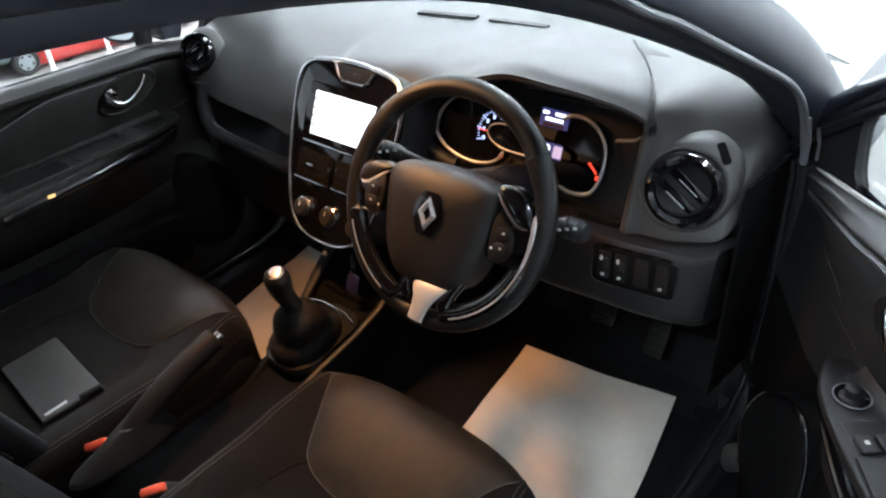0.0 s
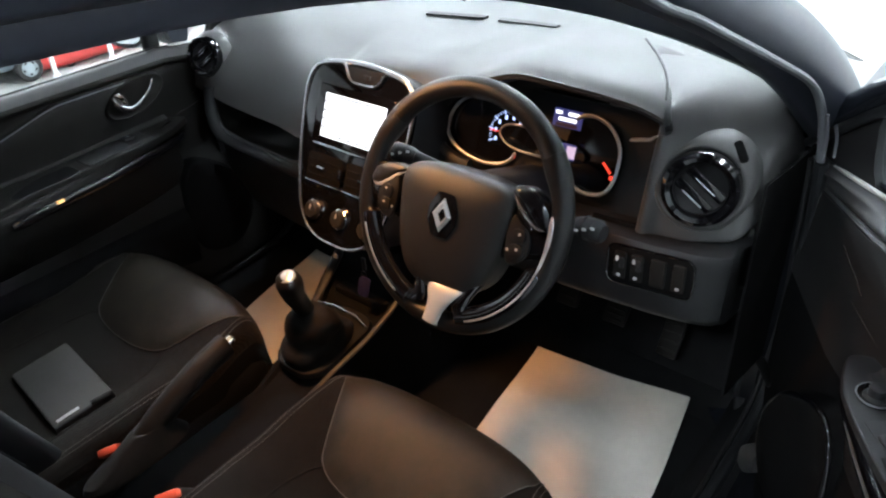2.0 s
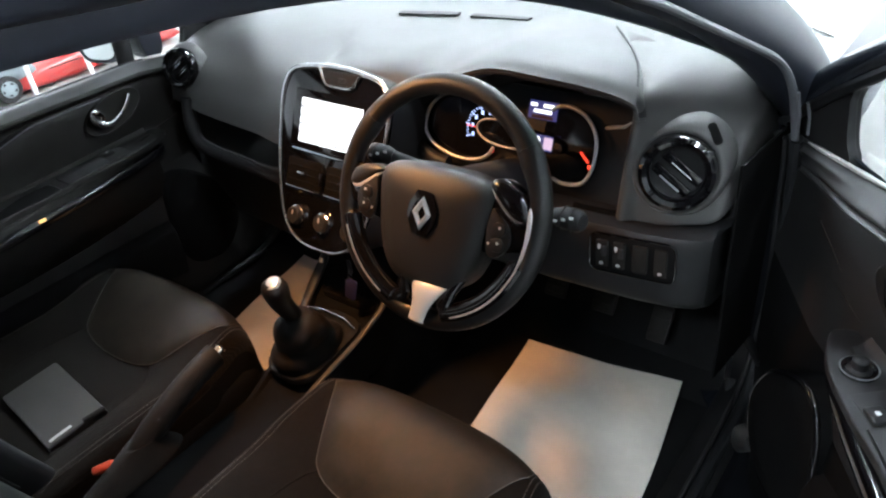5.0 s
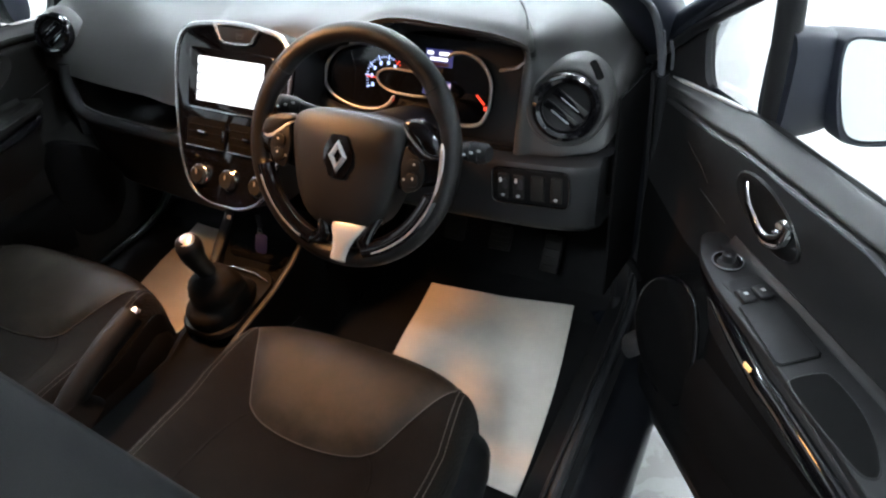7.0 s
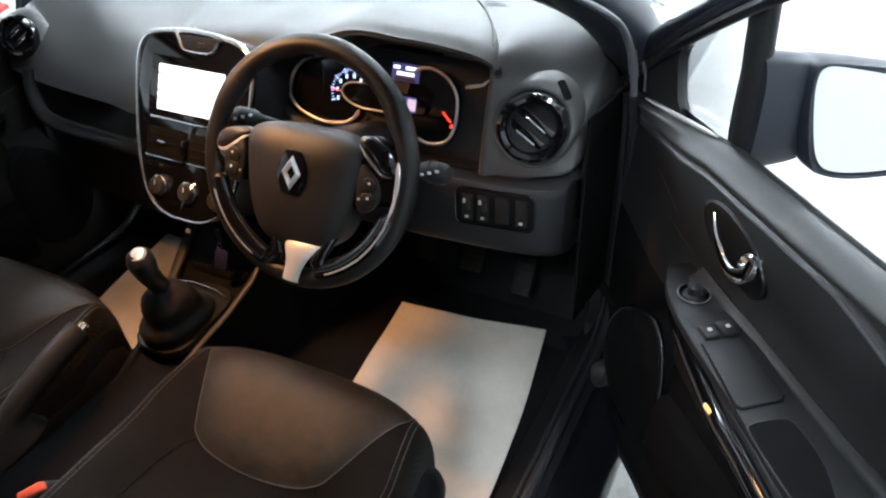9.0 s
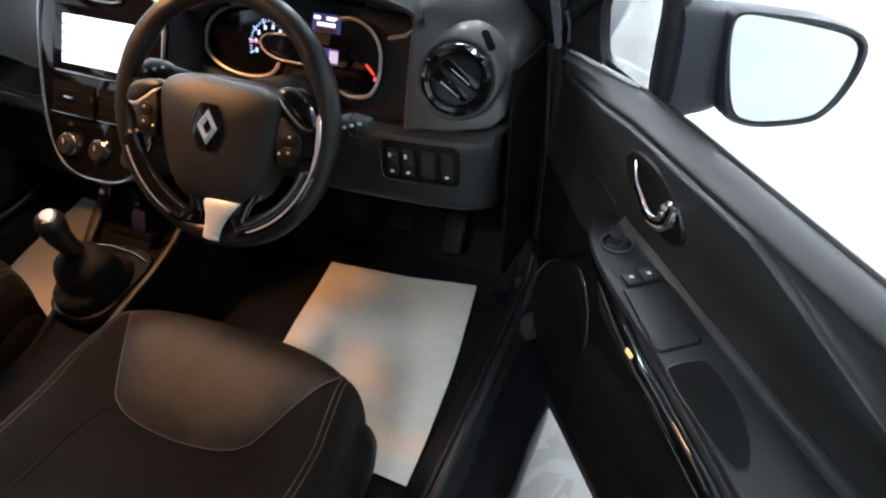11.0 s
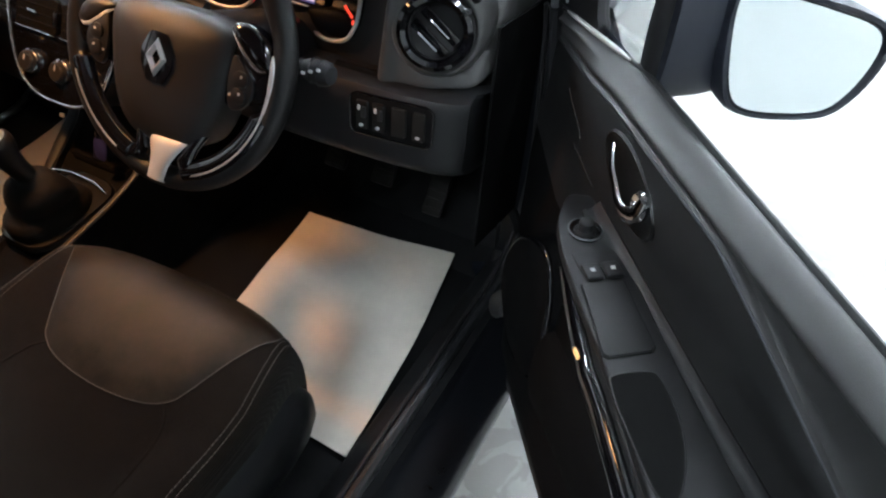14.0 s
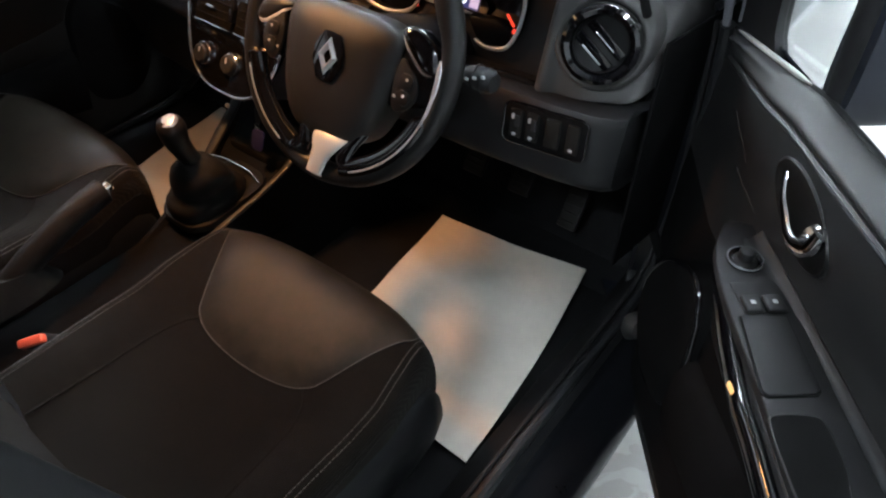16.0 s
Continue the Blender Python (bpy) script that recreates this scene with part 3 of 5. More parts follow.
# Lighter tube standing in for the dim highlight on the lip.
part("lip_highlight", tube(spline([(q[0] + 0.011 * max(0, min(1, (-0.50 - q[0]) / 0.05)), q[1] + 0.006, q[2] + 0.0135 * max(0, min(1, (q[0] + 0.563) / 0.05))) for q in TRAY] + [(-0.232, 0.182, 0.688), (-0.206, 0.180, 0.704), (-0.186, 0.178, 0.735)], 6), [0.003] * 12 + [0.0042] * 30 + [0.003] * 13, 8), M_DOOR, dash, "pale line painted for the highlight on the tray lip", world=True)
part("tray", sheet([[(q[0], q[1] + 0.004, q[2] - 0.005), (q[0], q[1] + 0.06, q[2] - 0.01), (q[0] * 0.98, 0.33, min(0.79, q[2] + 0.02)), (q[0] * 0.98, 0.335, 0.80)] for q in lip], 0.004), M_MATT, dash, "dark open tray", world=True)
part("glovebox", sheet([[(q[0], q[1] - 0.006, q[2] - 0.006), (q[0], q[1] + 0.005, q[2] - 0.04), (q[0], q[1] + 0.02, 0.56), (q[0], q[1] + 0.06, 0.46), (q[0], 0.42, 0.43)] for q in lip[4:]], 0.005), M_TRIM, dash, "dark glovebox lid", world=True)
part("dash_end", sheet([[(-0.665, y, z) for y, z in ((0.60, 0.88), (0.60, 0.5))], [(-0.63, 0.25, 0.80), (-0.63, 0.25, 0.5)]], 0.004), M_TRIM, dash, world=True)
# driver's lower panel with knee pad
low = []
for x, y0 in ((0.16, 0.20), (0.30, 0.185), (0.44, 0.188), (0.58, 0.198), (0.64, 0.208), (0.668, 0.219), (0.680, 0.232), (0.682, 0.26), (0.672, 0.33)):
    low.append([(x, y0 + 0.060, 0.756), (x, y0 + 0.014, 0.7535), (x, y0 + 0.004, 0.742), (x, y0, 0.70), (x, y0 - 0.004, 0.655), (x, y0 + 0.004, 0.636), (x, y0 + 0.05, 0.615), (x, max(0.40, y0 + 0.07), 0.60)])
part("knee_panel", sheet([spline(r, 3) for r in low], 0.005), M_TRIM, dash, "charcoal panel under the steering column", world=True)
# Driver's end is near-black: shade by the door post, put into colour.
part("dash_end", sheet([[(0.700 + 0.016 * min(1, (y - 0.28) / 0.1), y, z) for y in (0.28, 0.42, 0.56)] for z in (0.45, 0.60, 0.78, 0.86)], 0.004), M_BLACK_SHADE, dash, world=True)
m_sw = frame_m((0.579, 0.1915, 0.719), (1, 0.10, 0.03), (0, 0.09, 1))
bank = part("switch_bank", plate(rounded(0.132, 0.064, 0.012), 0.006, 0.002, m_sw), M_BLACK_SHADE, dash, "black switch bank", world=True)
part("bank_rim", tube([(q[0], q[1], 0.005) for q in rounded(0.134, 0.066, 0.013)], 0.0016, 8, closed=True, m=m_sw), M_GLOSS, bank, "raised gloss rim of the switch bank", world=True)
for k, (dx, dy, w, h) in enumerate(((-0.046, 0.0, 0.019, 0.046), (-0.019, 0.0, 0.019, 0.046), (0.014, 0.0, 0.023, 0.046), (0.046, 0.0, 0.019, 0.046))):
    part("switch", plate(rounded(w, h, 0.003), 0.004, 0.0015, m_sw @ pose(dx, dy, 0.006)), M_GRIP, bank, world=True)
    if k != 2:
        part("switch_mark", plate(rounded(0.0062, 0.0045, 0.0018, 2), 0.0008, 0, m_sw @ pose(dx, -0.016, 0.0102)), M_PALE, bank, "pale switch mark", world=True)
    if k < 2:
        part("switch_wheel", plate(rounded(0.008, 0.018, 0.002, 2), 0.004, 0.001, m_sw @ pose(dx + 0.004, 0.006, 0.0095)), M_TRIM, bank, world=True)
        part("switch_mark", plate(rounded(0.0042, 0.0085, 0.0018, 2), 0.0008, 0, m_sw @ pose(dx - 0.004, 0.012, 0.0102)), M_PALE, bank, "pale switch mark", world=True)


def side_vent(m, flip, scale=1.0):
    e = thing("side_vent", m, "round gloss black dashboard air vent with chrome-edged slats", "air vent", "side vents")
    part("ring", lathe([(0.040, 0.004), (0.043, 0.012), (0.050, 0.016), (0.056, 0.012), (0.059, 0.003), (0.060, -0.01), (0.054, -0.02)], 56), M_GLOSS, e, "gloss black ring")
    part("barrel", lathe([(0.0, -0.012), (0.030, -0.012), (0.040, -0.006), (0.041, 0.006)], 40), M_MATT, e)
    for o in (-0.014, 0.012):
        w = 2 * math.sqrt(0.039 ** 2 - o * o)
        s = part("slat", rbox(w * 0.92, 0.016, 0.004, (0, o, 0.0), 0.0015, m=pose(0, 0, 0.004, 14, 0, flip * 38)), M_GLOSS, e)
        # Driver's lower slat edge is a dimmer metal, for its weaker glint.
        part("slat_edge", rbox(w * 0.52, 0.0022, 0.0030, (0.002, o - 0.004, 0.008), 0.0008, m=pose(0, 0, 0.0, 0, 0, flip * 38)), M_CHROME if o > 0 or flip > 0 else M_RING, s, "chrome slat edge")
    part("thumb_tab", rbox(0.02, 0.012, 0.006, (0.041, 0.034, 0.010), 0.002), M_GLOSS, e)
    e.matrix_world = m @ Matrix.Diagonal((scale, scale, scale, 1))
    return e


side_vent(frame_m((0.621, 0.236, 0.852), (1, 0.30, 0.0), (0.05, 0.30, 1)), -1, 0.96)
side_vent(frame_m((-0.580, 0.240, 0.845), (1, 0.30, 0.0), (-0.05, 0.30, 1)), 1, 0.79)
mound = []
m_v = frame_m((0.621, 0.238, 0.852), (1, 0.30, 0.0), (0.05, 0.30, 1))
for r0, r1, h in ((0.052, 0.0, -0.03), (0.0565, 0.0, -0.007), (0.059, 0.0, -0.003), (0.062, 0.002, -0.003), (0.065, 0.005, -0.006), (0.068, 0.009, -0.013), (0.070, 0.014, -0.026), (0.071, 0.018, -0.05)):
    mound.append([m_v @ Vector(((r0 + r1 * max(0, math.cos(a - 0.9)) ** 2) * math.cos(a), (r0 + r1 * max(0, math.cos(a - 0.9)) ** 2) * math.sin(a), h)) for a in np.linspace(0, 2 * math.pi, 56, endpoint=False)])
part("vent_surround", sheet(mound, closed=True), M_DASH, dash, "raised mound round the vent", world=True, sharp=70)
part("vent_surround", lathe([(0.040, -0.03), (0.046, -0.006), (0.052, -0.010), (0.060, -0.03)], 48, frame_m((-0.580, 0.240, 0.845), (1, 0.30, 0.0), (-0.05, 0.30, 1))), M_DASH, dash, "raised bezel round the vent", world=True)

# ---- centre stack ----
FX = -0.0125
m_f = frame_m((FX, 0.093, 0.665), (1, 0, 0), (0, 0.400, 0.917))
stack = thing("centre_stack", m_f, "gloss black centre stack with silver surround and lit screen", "centre stack")
OUT = [(0.0, -0.055), (0.042, -0.052), (0.079, -0.034), (0.104, 0.002), (0.121, 0.06), (0.132, 0.13), (0.136, 0.20), (0.132, 0.246), (0.111, 0.277), (0.06, 0.288), (0.0, 0.292)]
ring = OUT + [(-x, y) for x, y in OUT[-2:0:-1]]
smooth = [(q[0], q[1]) for q in spline(ring, 4, closed=True)]
part("panel", plate(smooth, 0.030, 0.004, pose(0, 0, -0.025)), M_GLOSS, stack, "gloss black panel")
part("surround", tube([(x, y, 0.004) for x, y in smooth], [0.0030 + 0.0024 * max(0.0, min(1.0, (y - 0.16) / 0.10)) for x, y in smooth], 10, closed=True, flat=0.9), M_BRIGHT, stack, "satin silver surround")
part("side_skirt", sheet([[(x * 1.03, y * 1.01, -0.002), (x * 1.06, y * 1.01, -0.03), (x * 1.08, y, -0.10)] for x, y in smooth + smooth[:1]], 0), M_TRIM, stack)
part("hazard_pocket", plate([(-0.048, 0.285), (0.048, 0.285), (0.034, 0.264), (0.026, 0.260), (-0.026, 0.260), (-0.034, 0.264)], 0.004, 0.001, pose(0.012, 0, 0.005)), M_MATT, stack, "dark hazard button pocket")
part("pocket_trim", tube([(0.012 + x, y, 0.010) for x, y in ((-0.056, 0.288), (-0.048, 0.281), (-0.036, 0.262), (-0.026, 0.257), (0.0, 0.256), (0.026, 0.257), (0.036, 0.262), (0.048, 0.281), (0.056, 0.288))], 0.0030, 8), M_BRIGHT, stack, "silver edge of the pocket")
part("hazard_button", rbox(0.016, 0.009, 0.003, (0.02, 0.271, 0.010), 0.001), M_TRIM, stack)
screen = part("screen_bezel", plate(rounded(0.196, 0.112, 0.007, cy=0.187), 0.004, 0.001, pose(-0.002, 0, 0.004)), M_GLOSS, stack, "black screen bezel")
part("screen", plate(rounded(0.156, 0.083, 0.002, 2, cy=0.186), 0.001, 0, pose(0.001, 0, 0.0085)), M_SCREEN, screen, "bright white screen")
for k in range(7):
    part("screen_icon", rbox(0.012, 0.005, 0.0006, (-0.068 + 0.0225 * k, 0.1495, 0.0098), 0), M_SCREENBAR, screen)
for k in range(4):
    part("screen_icon", rbox(0.009, 0.006, 0.0006, (-0.0715, 0.163 + 0.016 * k, 0.0098), 0), M_SCREENBAR, screen)
part("screen_icon", rbox(0.12, 0.004, 0.0006, (0.0, 0.2235, 0.0098), 0), M_SCREENBAR, screen)
part("screen_ledge", rbox(0.176, 0.006, 0.012, (-0.003, 0.1285, 0.006), 0.002), M_CHROME, stack, "thin chrome ledge")
for sx in (-1, 1):
    v = part("centre_vent", plate(rounded(0.094, 0.056, 0.006, cx=sx * 0.052, cy=0.083), 0.006, 0.002, pose(0, 0, 0.003)), M_BLACK_SHADE, stack, "centre air vent")
    for k in range(3):
        part("vent_slat", rbox(0.084, 0.004, 0.006, (sx * 0.052, 0.068 + 0.014 * k, 0.0075), 0.001), M_BLACK_SHADE, v)
    part("vent_tab", rbox(0.022, 0.006, 0.006, (sx * 0.055, 0.085, 0.014), 0.002), M_CHROME if sx < 0 else M_GLOSS, v)
    part("vent_line", rbox(0.092, 0.003, 0.004, (sx * 0.052, 0.0545, 0.010), 0.001), M_CHROME, v, "thin chrome line")
part("vent_knob", rbox(0.010, 0.024, 0.014, (0.0, 0.083, 0.012), 0.003), M_GLOSS, stack)
for k in (-1, 0, 1):
    d = part("dial", lathe([(0.0, 0.016), (0.014, 0.016), (0.0165, 0.013), (0.0175, 0.0)], 28, pose(0.010 + k * 0.0715, 0.0, 0.004)), M_MATT, stack, "climate dial")
    part("dial_ring", lathe([(0.0165, 0.0), (0.0205, 0.0), (0.0205, 0.006), (0.0185, 0.0075), (0.0165, 0.006)], 32, pose(0.010 + k * 0.0715, 0.0, 0.004)), M_CHROME, d, "chrome ring")
    part("dial_mark", rbox(0.002, 0.009, 0.001, (0.010 + k * 0.0715, 0.007, 0.0205), 0), M_PALE, d)
part("socket_cover", rbox(0.010, 0.008, 0.004, (0.004, -0.077, -0.006), 0.001), M_STRIPE, stack, "small grey socket mark")

# ---- instrument cluster ----
m_c = frame_m((0.312, 0.268, 0.838), (1, 0, 0), (0, 0.339, 0.941))
clus = thing("instrument_cluster", m_c, "instrument cluster with silver-ringed dials lit blue and red", "instrument cluster")
part("backplate", plate(rounded(0.44, 0.19, 0.03), 0.01, 0.002, pose(0.015, -0.01, -0.03)), M_MATT, clus)
L = spline([(-0.180, -0.012), (-0.172, 0.022), (-0.145, 0.048), (-0.105, 0.060), (-0.062, 0.056), (-0.034, 0.030), (-0.026, -0.002), (-0.032, -0.034), (-0.058, -0.054), (-0.100, -0.058), (-0.145, -0.048), (-0.170, -0.032)], 4, closed=True)
LO = spline([(-0.072, 0.058), (-0.105, 0.060), (-0.145, 0.048), (-0.172, 0.022), (-0.180, -0.012), (-0.170, -0.032), (-0.145, -0.048), (-0.100, -0.058), (-0.058, -0.054), (-0.036, -0.042), (-0.027, -0.026)], 4)
part("rev_dial_ring", tube([(q[0], q[1], 0.0) for q in LO], [0.0008] + [0.0033] * (len(LO) - 2) + [0.002], 8), M_RING, clus, "silver ring of the rev counter")
part("dial_cowl", tube([(q[0] * 1.03 - 0.022, q[1] * 1.18 - 0.004, 0.006) for q in LO[4:30]], 0.014, 12, flat=0.7), M_TRIM, clus, "rounded cowl beside the rev counter")
part("rev_dial_face", plate([(q[0], q[1]) for q in L], 0.004, 0, pose(0, 0, -0.014)), M_GLOSS, clus)
R = spline([(0.164, -0.006), (0.160, 0.026), (0.140, 0.052), (0.108, 0.064), (0.078, 0.056), (0.062, 0.024), (0.066, -0.02), (0.086, -0.048), (0.115, -0.060), (0.146, -0.054), (0.160, -0.034)], 4, closed=True)
RO = spline([(0.074, 0.052), (0.088, 0.062), (0.112, 0.064), (0.140, 0.052), (0.160, 0.026), (0.164, -0.006), (0.160, -0.034), (0.146, -0.054), (0.115, -0.060), (0.092, -0.054)], 4)
part("fuel_dial_ring", tube([(q[0], q[1], 0.0) for q in RO], [0.0008] + [0.0034] * (len(RO) - 2) + [0.0012], 8), M_RING, clus, "silver ring of the fuel dial")
part("fuel_dial_face", plate([(q[0], q[1]) for q in R], 0.004, 0, pose(0, 0, -0.014)), M_GLOSS, clus)
C = spline([(-0.062, 0.006), (-0.045, 0.020), (0.0, 0.022), (0.06, 0.016), (0.098, 0.004), (0.104, -0.008), (0.09, -0.018), (0.04, -0.020), (-0.02, -0.020), (-0.052, -0.010)], 4, closed=True)
CO = spline([(0.050, 0.0175), (0.0, 0.022), (-0.045, 0.020), (-0.062, 0.006), (-0.052, -0.010), (-0.02, -0.020), (0.04, -0.020), (0.080, -0.019)], 4)
part("speed_ring", tube([(q[0], q[1], 0.006) for q in CO], [0.0006] + [0.0020] * (len(CO) - 2) + [0.0006], 8), M_RING, clus, "slim silver ring of the speed display")
part("speed_face", plate([(q[0], q[1]) for q in C], 0.006, 0, pose(0, 0, -0.004)), M_GLOSS, clus)
part("speed_display", rbox(0.054, 0.026, 0.001, (0.060, -0.001, 0.0035), 0), M_VIOLET, clus, "violet speed display")
part("speed_glow", rbox(0.016, 0.020, 0.001, (0.079, -0.001, 0.0042), 0), glow("display_mauve", (0.75, 0.55, 0.75), 0.7), clus)
num = bpy.data.curves.new("speed_digit", "FONT")
num.body, num.size, num.align_x, num.align_y, num.extrude = "0", 0.026, "CENTER", "CENTER", 0.0004
o = new("speed_digit", num)
o.parent, o.matrix_basis = clus, pose(0.059, -0.001, 0.0052)
num.materials.append(M_WHITEGLOW)
text = part("trip_display", rbox(0.054, 0.030, 0.001, (0.054, 0.050, -0.010), 0), M_VIOLET, clus, "blue trip display")
for k, (w, dx, dy) in enumerate(((0.012, -0.018, 0.008), (0.020, 0.010, 0.008), (0.034, 0.0, -0.002), (0.040, 0.0, -0.011))):
    part("text_bar", rbox(w, 0.0055, 0.0006, (0.054 + dx, 0.050 + dy, -0.0092), 0), M_WHITEGLOW if k < 3 else M_DIMRED, text)
for k in range(22):
    a = radians(205 - k * 7.6)
    big = k % 4 == 0
    r0 = 0.040
    part("rev_tick", rbox(0.009 if big else 0.004, 0.0022 if big else 0.0012, 0.0006, (r0, 0, 0), 0, m=pose(-0.052, 0.0, -0.0092) @ pose(0, 0, 0, 0, 0, math.degrees(a))), M_BLUE if k < 19 else M_REDGLOW, clus)
    if big:
        part("rev_figure", rbox(0.005, 0.007, 0.0006, (-0.052 + 0.030 * math.cos(a), 0.030 * math.sin(a), -0.0095), 0), M_BLUE, clus)
part("rev_needle", rbox(0.022, 0.002, 0.0015, (0.030, 0, 0), 0, m=pose(-0.052, 0.0, -0.008, 0, 0, 178)), M_REDGLOW, clus, "glowing red needle")
part("fuel_needle", rbox(0.022, 0.0032, 0.0015, (0.142, -0.012, -0.008), 0, m=pose(0, 0, 0) @ Matrix.Translation((0.142, -0.012, 0)) @ pose(0, 0, 0, 0, 0, -42) @ Matrix.Translation((-0.142, 0.012, 0))), M_REDGLOW, clus, "glowing red fuel needle")
part("fuel_mark", rbox(0.007, 0.007, 0.0008, (0.153, -0.026, -0.009), 0.0005), M_REDGLOW, clus)
part("warning_lamp", lathe([(0.0, 0.001), (0.0032, 0.001), (0.0032, 0.0)], 12, pose(-0.029, -0.034, -0.001)), glow("warning_red", (1.0, 0.10, 0.06), 0.8), clus)
part("warning_lamp", lathe([(0.0, 0.001), (0.005, 0.001), (0.005, 0.0)], 12, pose(0.056, -0.046, -0.004)), M_DIMRED, clus)

# ---- steering column, stalks ----
WT = radians(24)
WC = Vector((0.3315, 0.035, 0.827))
m_w = frame_m(WC, (1, 0, 0), (0, math.sin(WT), math.cos(WT)))
col = thing("steering_column", m_w, "matt black steering column shroud", "steering column")
part("shroud", loft_caps([[(0.058 * s * math.cos(a), 0.055 * s * math.sin(a) - 0.006, z) for a in np.linspace(0, 2 * math.pi, 24, endpoint=False)] for s, z in ((0.85, -0.03), (1.0, -0.04), (1.15, -0.10), (1.3, -0.2), (1.4, -0.3))]), M_MATT, col)


def stalk(sx, label):
    e = thing("column_stalk", m_w @ (pose(0.06, 0.012, -0.062) if sx > 0 else pose(-0.015, 0.034, -0.066, 0, 0, 180)), label, "stalk", "column stalks")
    part("arm", tube([(0, 0, 0), (0.05, 0.004 * sx, 0.004), (0.095, 0.008 * sx, 0.012), (0.12, 0.010 * sx, 0.018)], [0.009, 0.0085, 0.010, 0.012], 12, flat=0.75), M_MATT, e)
    part("tip", tube([(0.118, 0.010 * sx, 0.017), (0.13, 0.011 * sx, 0.02), (0.155, 0.012 * sx, 0.026), (0.163, 0.012 * sx, 0.028)], [0.013, 0.0165, 0.0165, 0.012], 16, flat=0.9), M_PLATE, e, "turning end of the stalk")
    for k in range(2):
        part("grip_ring", tube([(0.131 + 0.016 * k, 0.011 * sx + 0.0170 * math.cos(a), 0.020 + 0.004 * k + 0.0155 * math.sin(a)) for a in np.linspace(0, 2 * math.pi, 20, endpoint=False)], 0.0012, 6, closed=True), M_MATT, e)
    for k in range(3):
        part("stalk_mark", rbox(0.006, 0.004, 0.002, (0.124 + 0.013 * k, 0.012 * sx - 0.006 + 0.005 * k, 0.0345 + 0.003 * k), 0.0008), M_PALE, e)
    return e


stalk(1, "black lighting stalk with pale symbols")
stalk(-1, "black wiper stalk with pale symbols")

# ---- steering wheel ----
wheel = thing("steering_wheel", m_w, "three-spoke leather steering wheel with silver lower spoke", "steering wheel")
RC, RT = 0.178, 0.0160
rim = []
for i in range(96):
    a = 2 * math.pi * i / 96
    d = math.degrees(a) % 360
    bulge = sum(0.0025 * math.exp(-((d - c) / 9) ** 2) for c in (32, 148))
    rt = RT + bulge
    rim.append([((RC - bulge * 0.8 + rt * math.cos(b)) * math.cos(a), (RC - bulge * 0.8 + rt * math.cos(b)) * math.sin(a), rt * 0.92 * math.sin(b)) for b in np.linspace(0, 2 * math.pi, 18, endpoint=False)])
bm = bmesh.new()
g = [[bm.verts.new(q) for q in r] for r in rim]
for i in range(96):
    for j in range(18):
        bm.faces.new((g[i][j], g[i][(j + 1) % 18], g[(i + 1) % 96][(j + 1) % 18], g[(i + 1) % 96][j]))
part("rim", bm, M_LEATHER, wheel, "black leather rim")
for c in (38, 142):
    part("rim_seam", tube([((RC - 0.0015 + 0.0176 * math.cos(b)) * math.cos(radians(c)), (RC - 0.0015 + 0.0176 * math.cos(b)) * math.sin(radians(c)), 0.0164 * math.sin(b)) for b in np.linspace(0, 2 * math.pi, 20, endpoint=False)], 0.0011, 6, closed=True), M_MATT, wheel)
for a0, a1 in ((196, 255), (285, 344)):
    ar = [radians(v) for v in np.linspace(a0, a1, 26)]
    part("lower_trim", tube([((RC - 0.0125) * math.cos(a), (RC - 0.0125) * math.sin(a), 0.0065) for a in ar], [0.006] + [0.0155] * 24 + [0.006], 16, flat=0.85), M_GLOSS, wheel, "gloss black inlay of the rim")
# hub: a domed cushion
HUB = spline([(x, y - 0.012) for x, y in [(0, 0.070), (0.050, 0.069), (0.090, 0.058), (0.104, 0.036), (0.099, -0.010), (0.088, -0.060), (0.069, -0.098), (0.040, -0.117), (0, -0.121), (-0.040, -0.117), (-0.069, -0.098), (-0.088, -0.060), (-0.099, -0.010), (-0.104, 0.036), (-0.090, 0.058), (-0.050, 0.069)]], 4, closed=True)
rows = [[(q[0] * s, (q[1] + 0.012) * s - 0.012, z) for q in HUB] for s, z in ((0.97, -0.045), (1.0, -0.01), (1.0, 0.004), (0.985, 0.011), (0.94, 0.017), (0.8, 0.0235), (0.6, 0.028), (0.35, 0.031), (0.12, 0.032))]
part("airbag_cover", loft_caps(rows), M_HUB, wheel, "grained brown-black airbag cover", sharp=60)
hexa = [(0, 0.034), (0.014, 0.033), (0.0265, 0.009), (0.0265, -0.009), (0.014, -0.033), (0, -0.034), (-0.014, -0.033), (-0.0265, -0.009), (-0.0265, 0.009), (-0.014, 0.033)]
badge = part("badge", plate(hexa, 0.003, 0.001, pose(0, -0.012, 0.0315)), M_GLOSS, wheel, "black badge plate")
bm = bmesh.new()
outer = [(0, 0.0262), (0.0175, 0), (0, -0.0262), (-0.0175, 0)]
vo = [bm.verts.new((x, y - 0.012, 0.0345)) for x, y in outer]
vi = [bm.verts.new((x * 0.42, y * 0.42 - 0.012, 0.0345)) for x, y in outer]
vm = [bm.verts.new((x * 0.72, y * 0.72 - 0.012, 0.0395)) for x, y in outer]
for i in range(4):
    j = (i + 1) % 4
    bm.faces.new((vo[i], vo[j], vm[j], vm[i]))
    bm.faces.new((vm[i], vm[j], vi[j], vi[i]))
part("badge_lozenge", bm, M_SATIN, badge, "chrome lozenge", sharp=10)
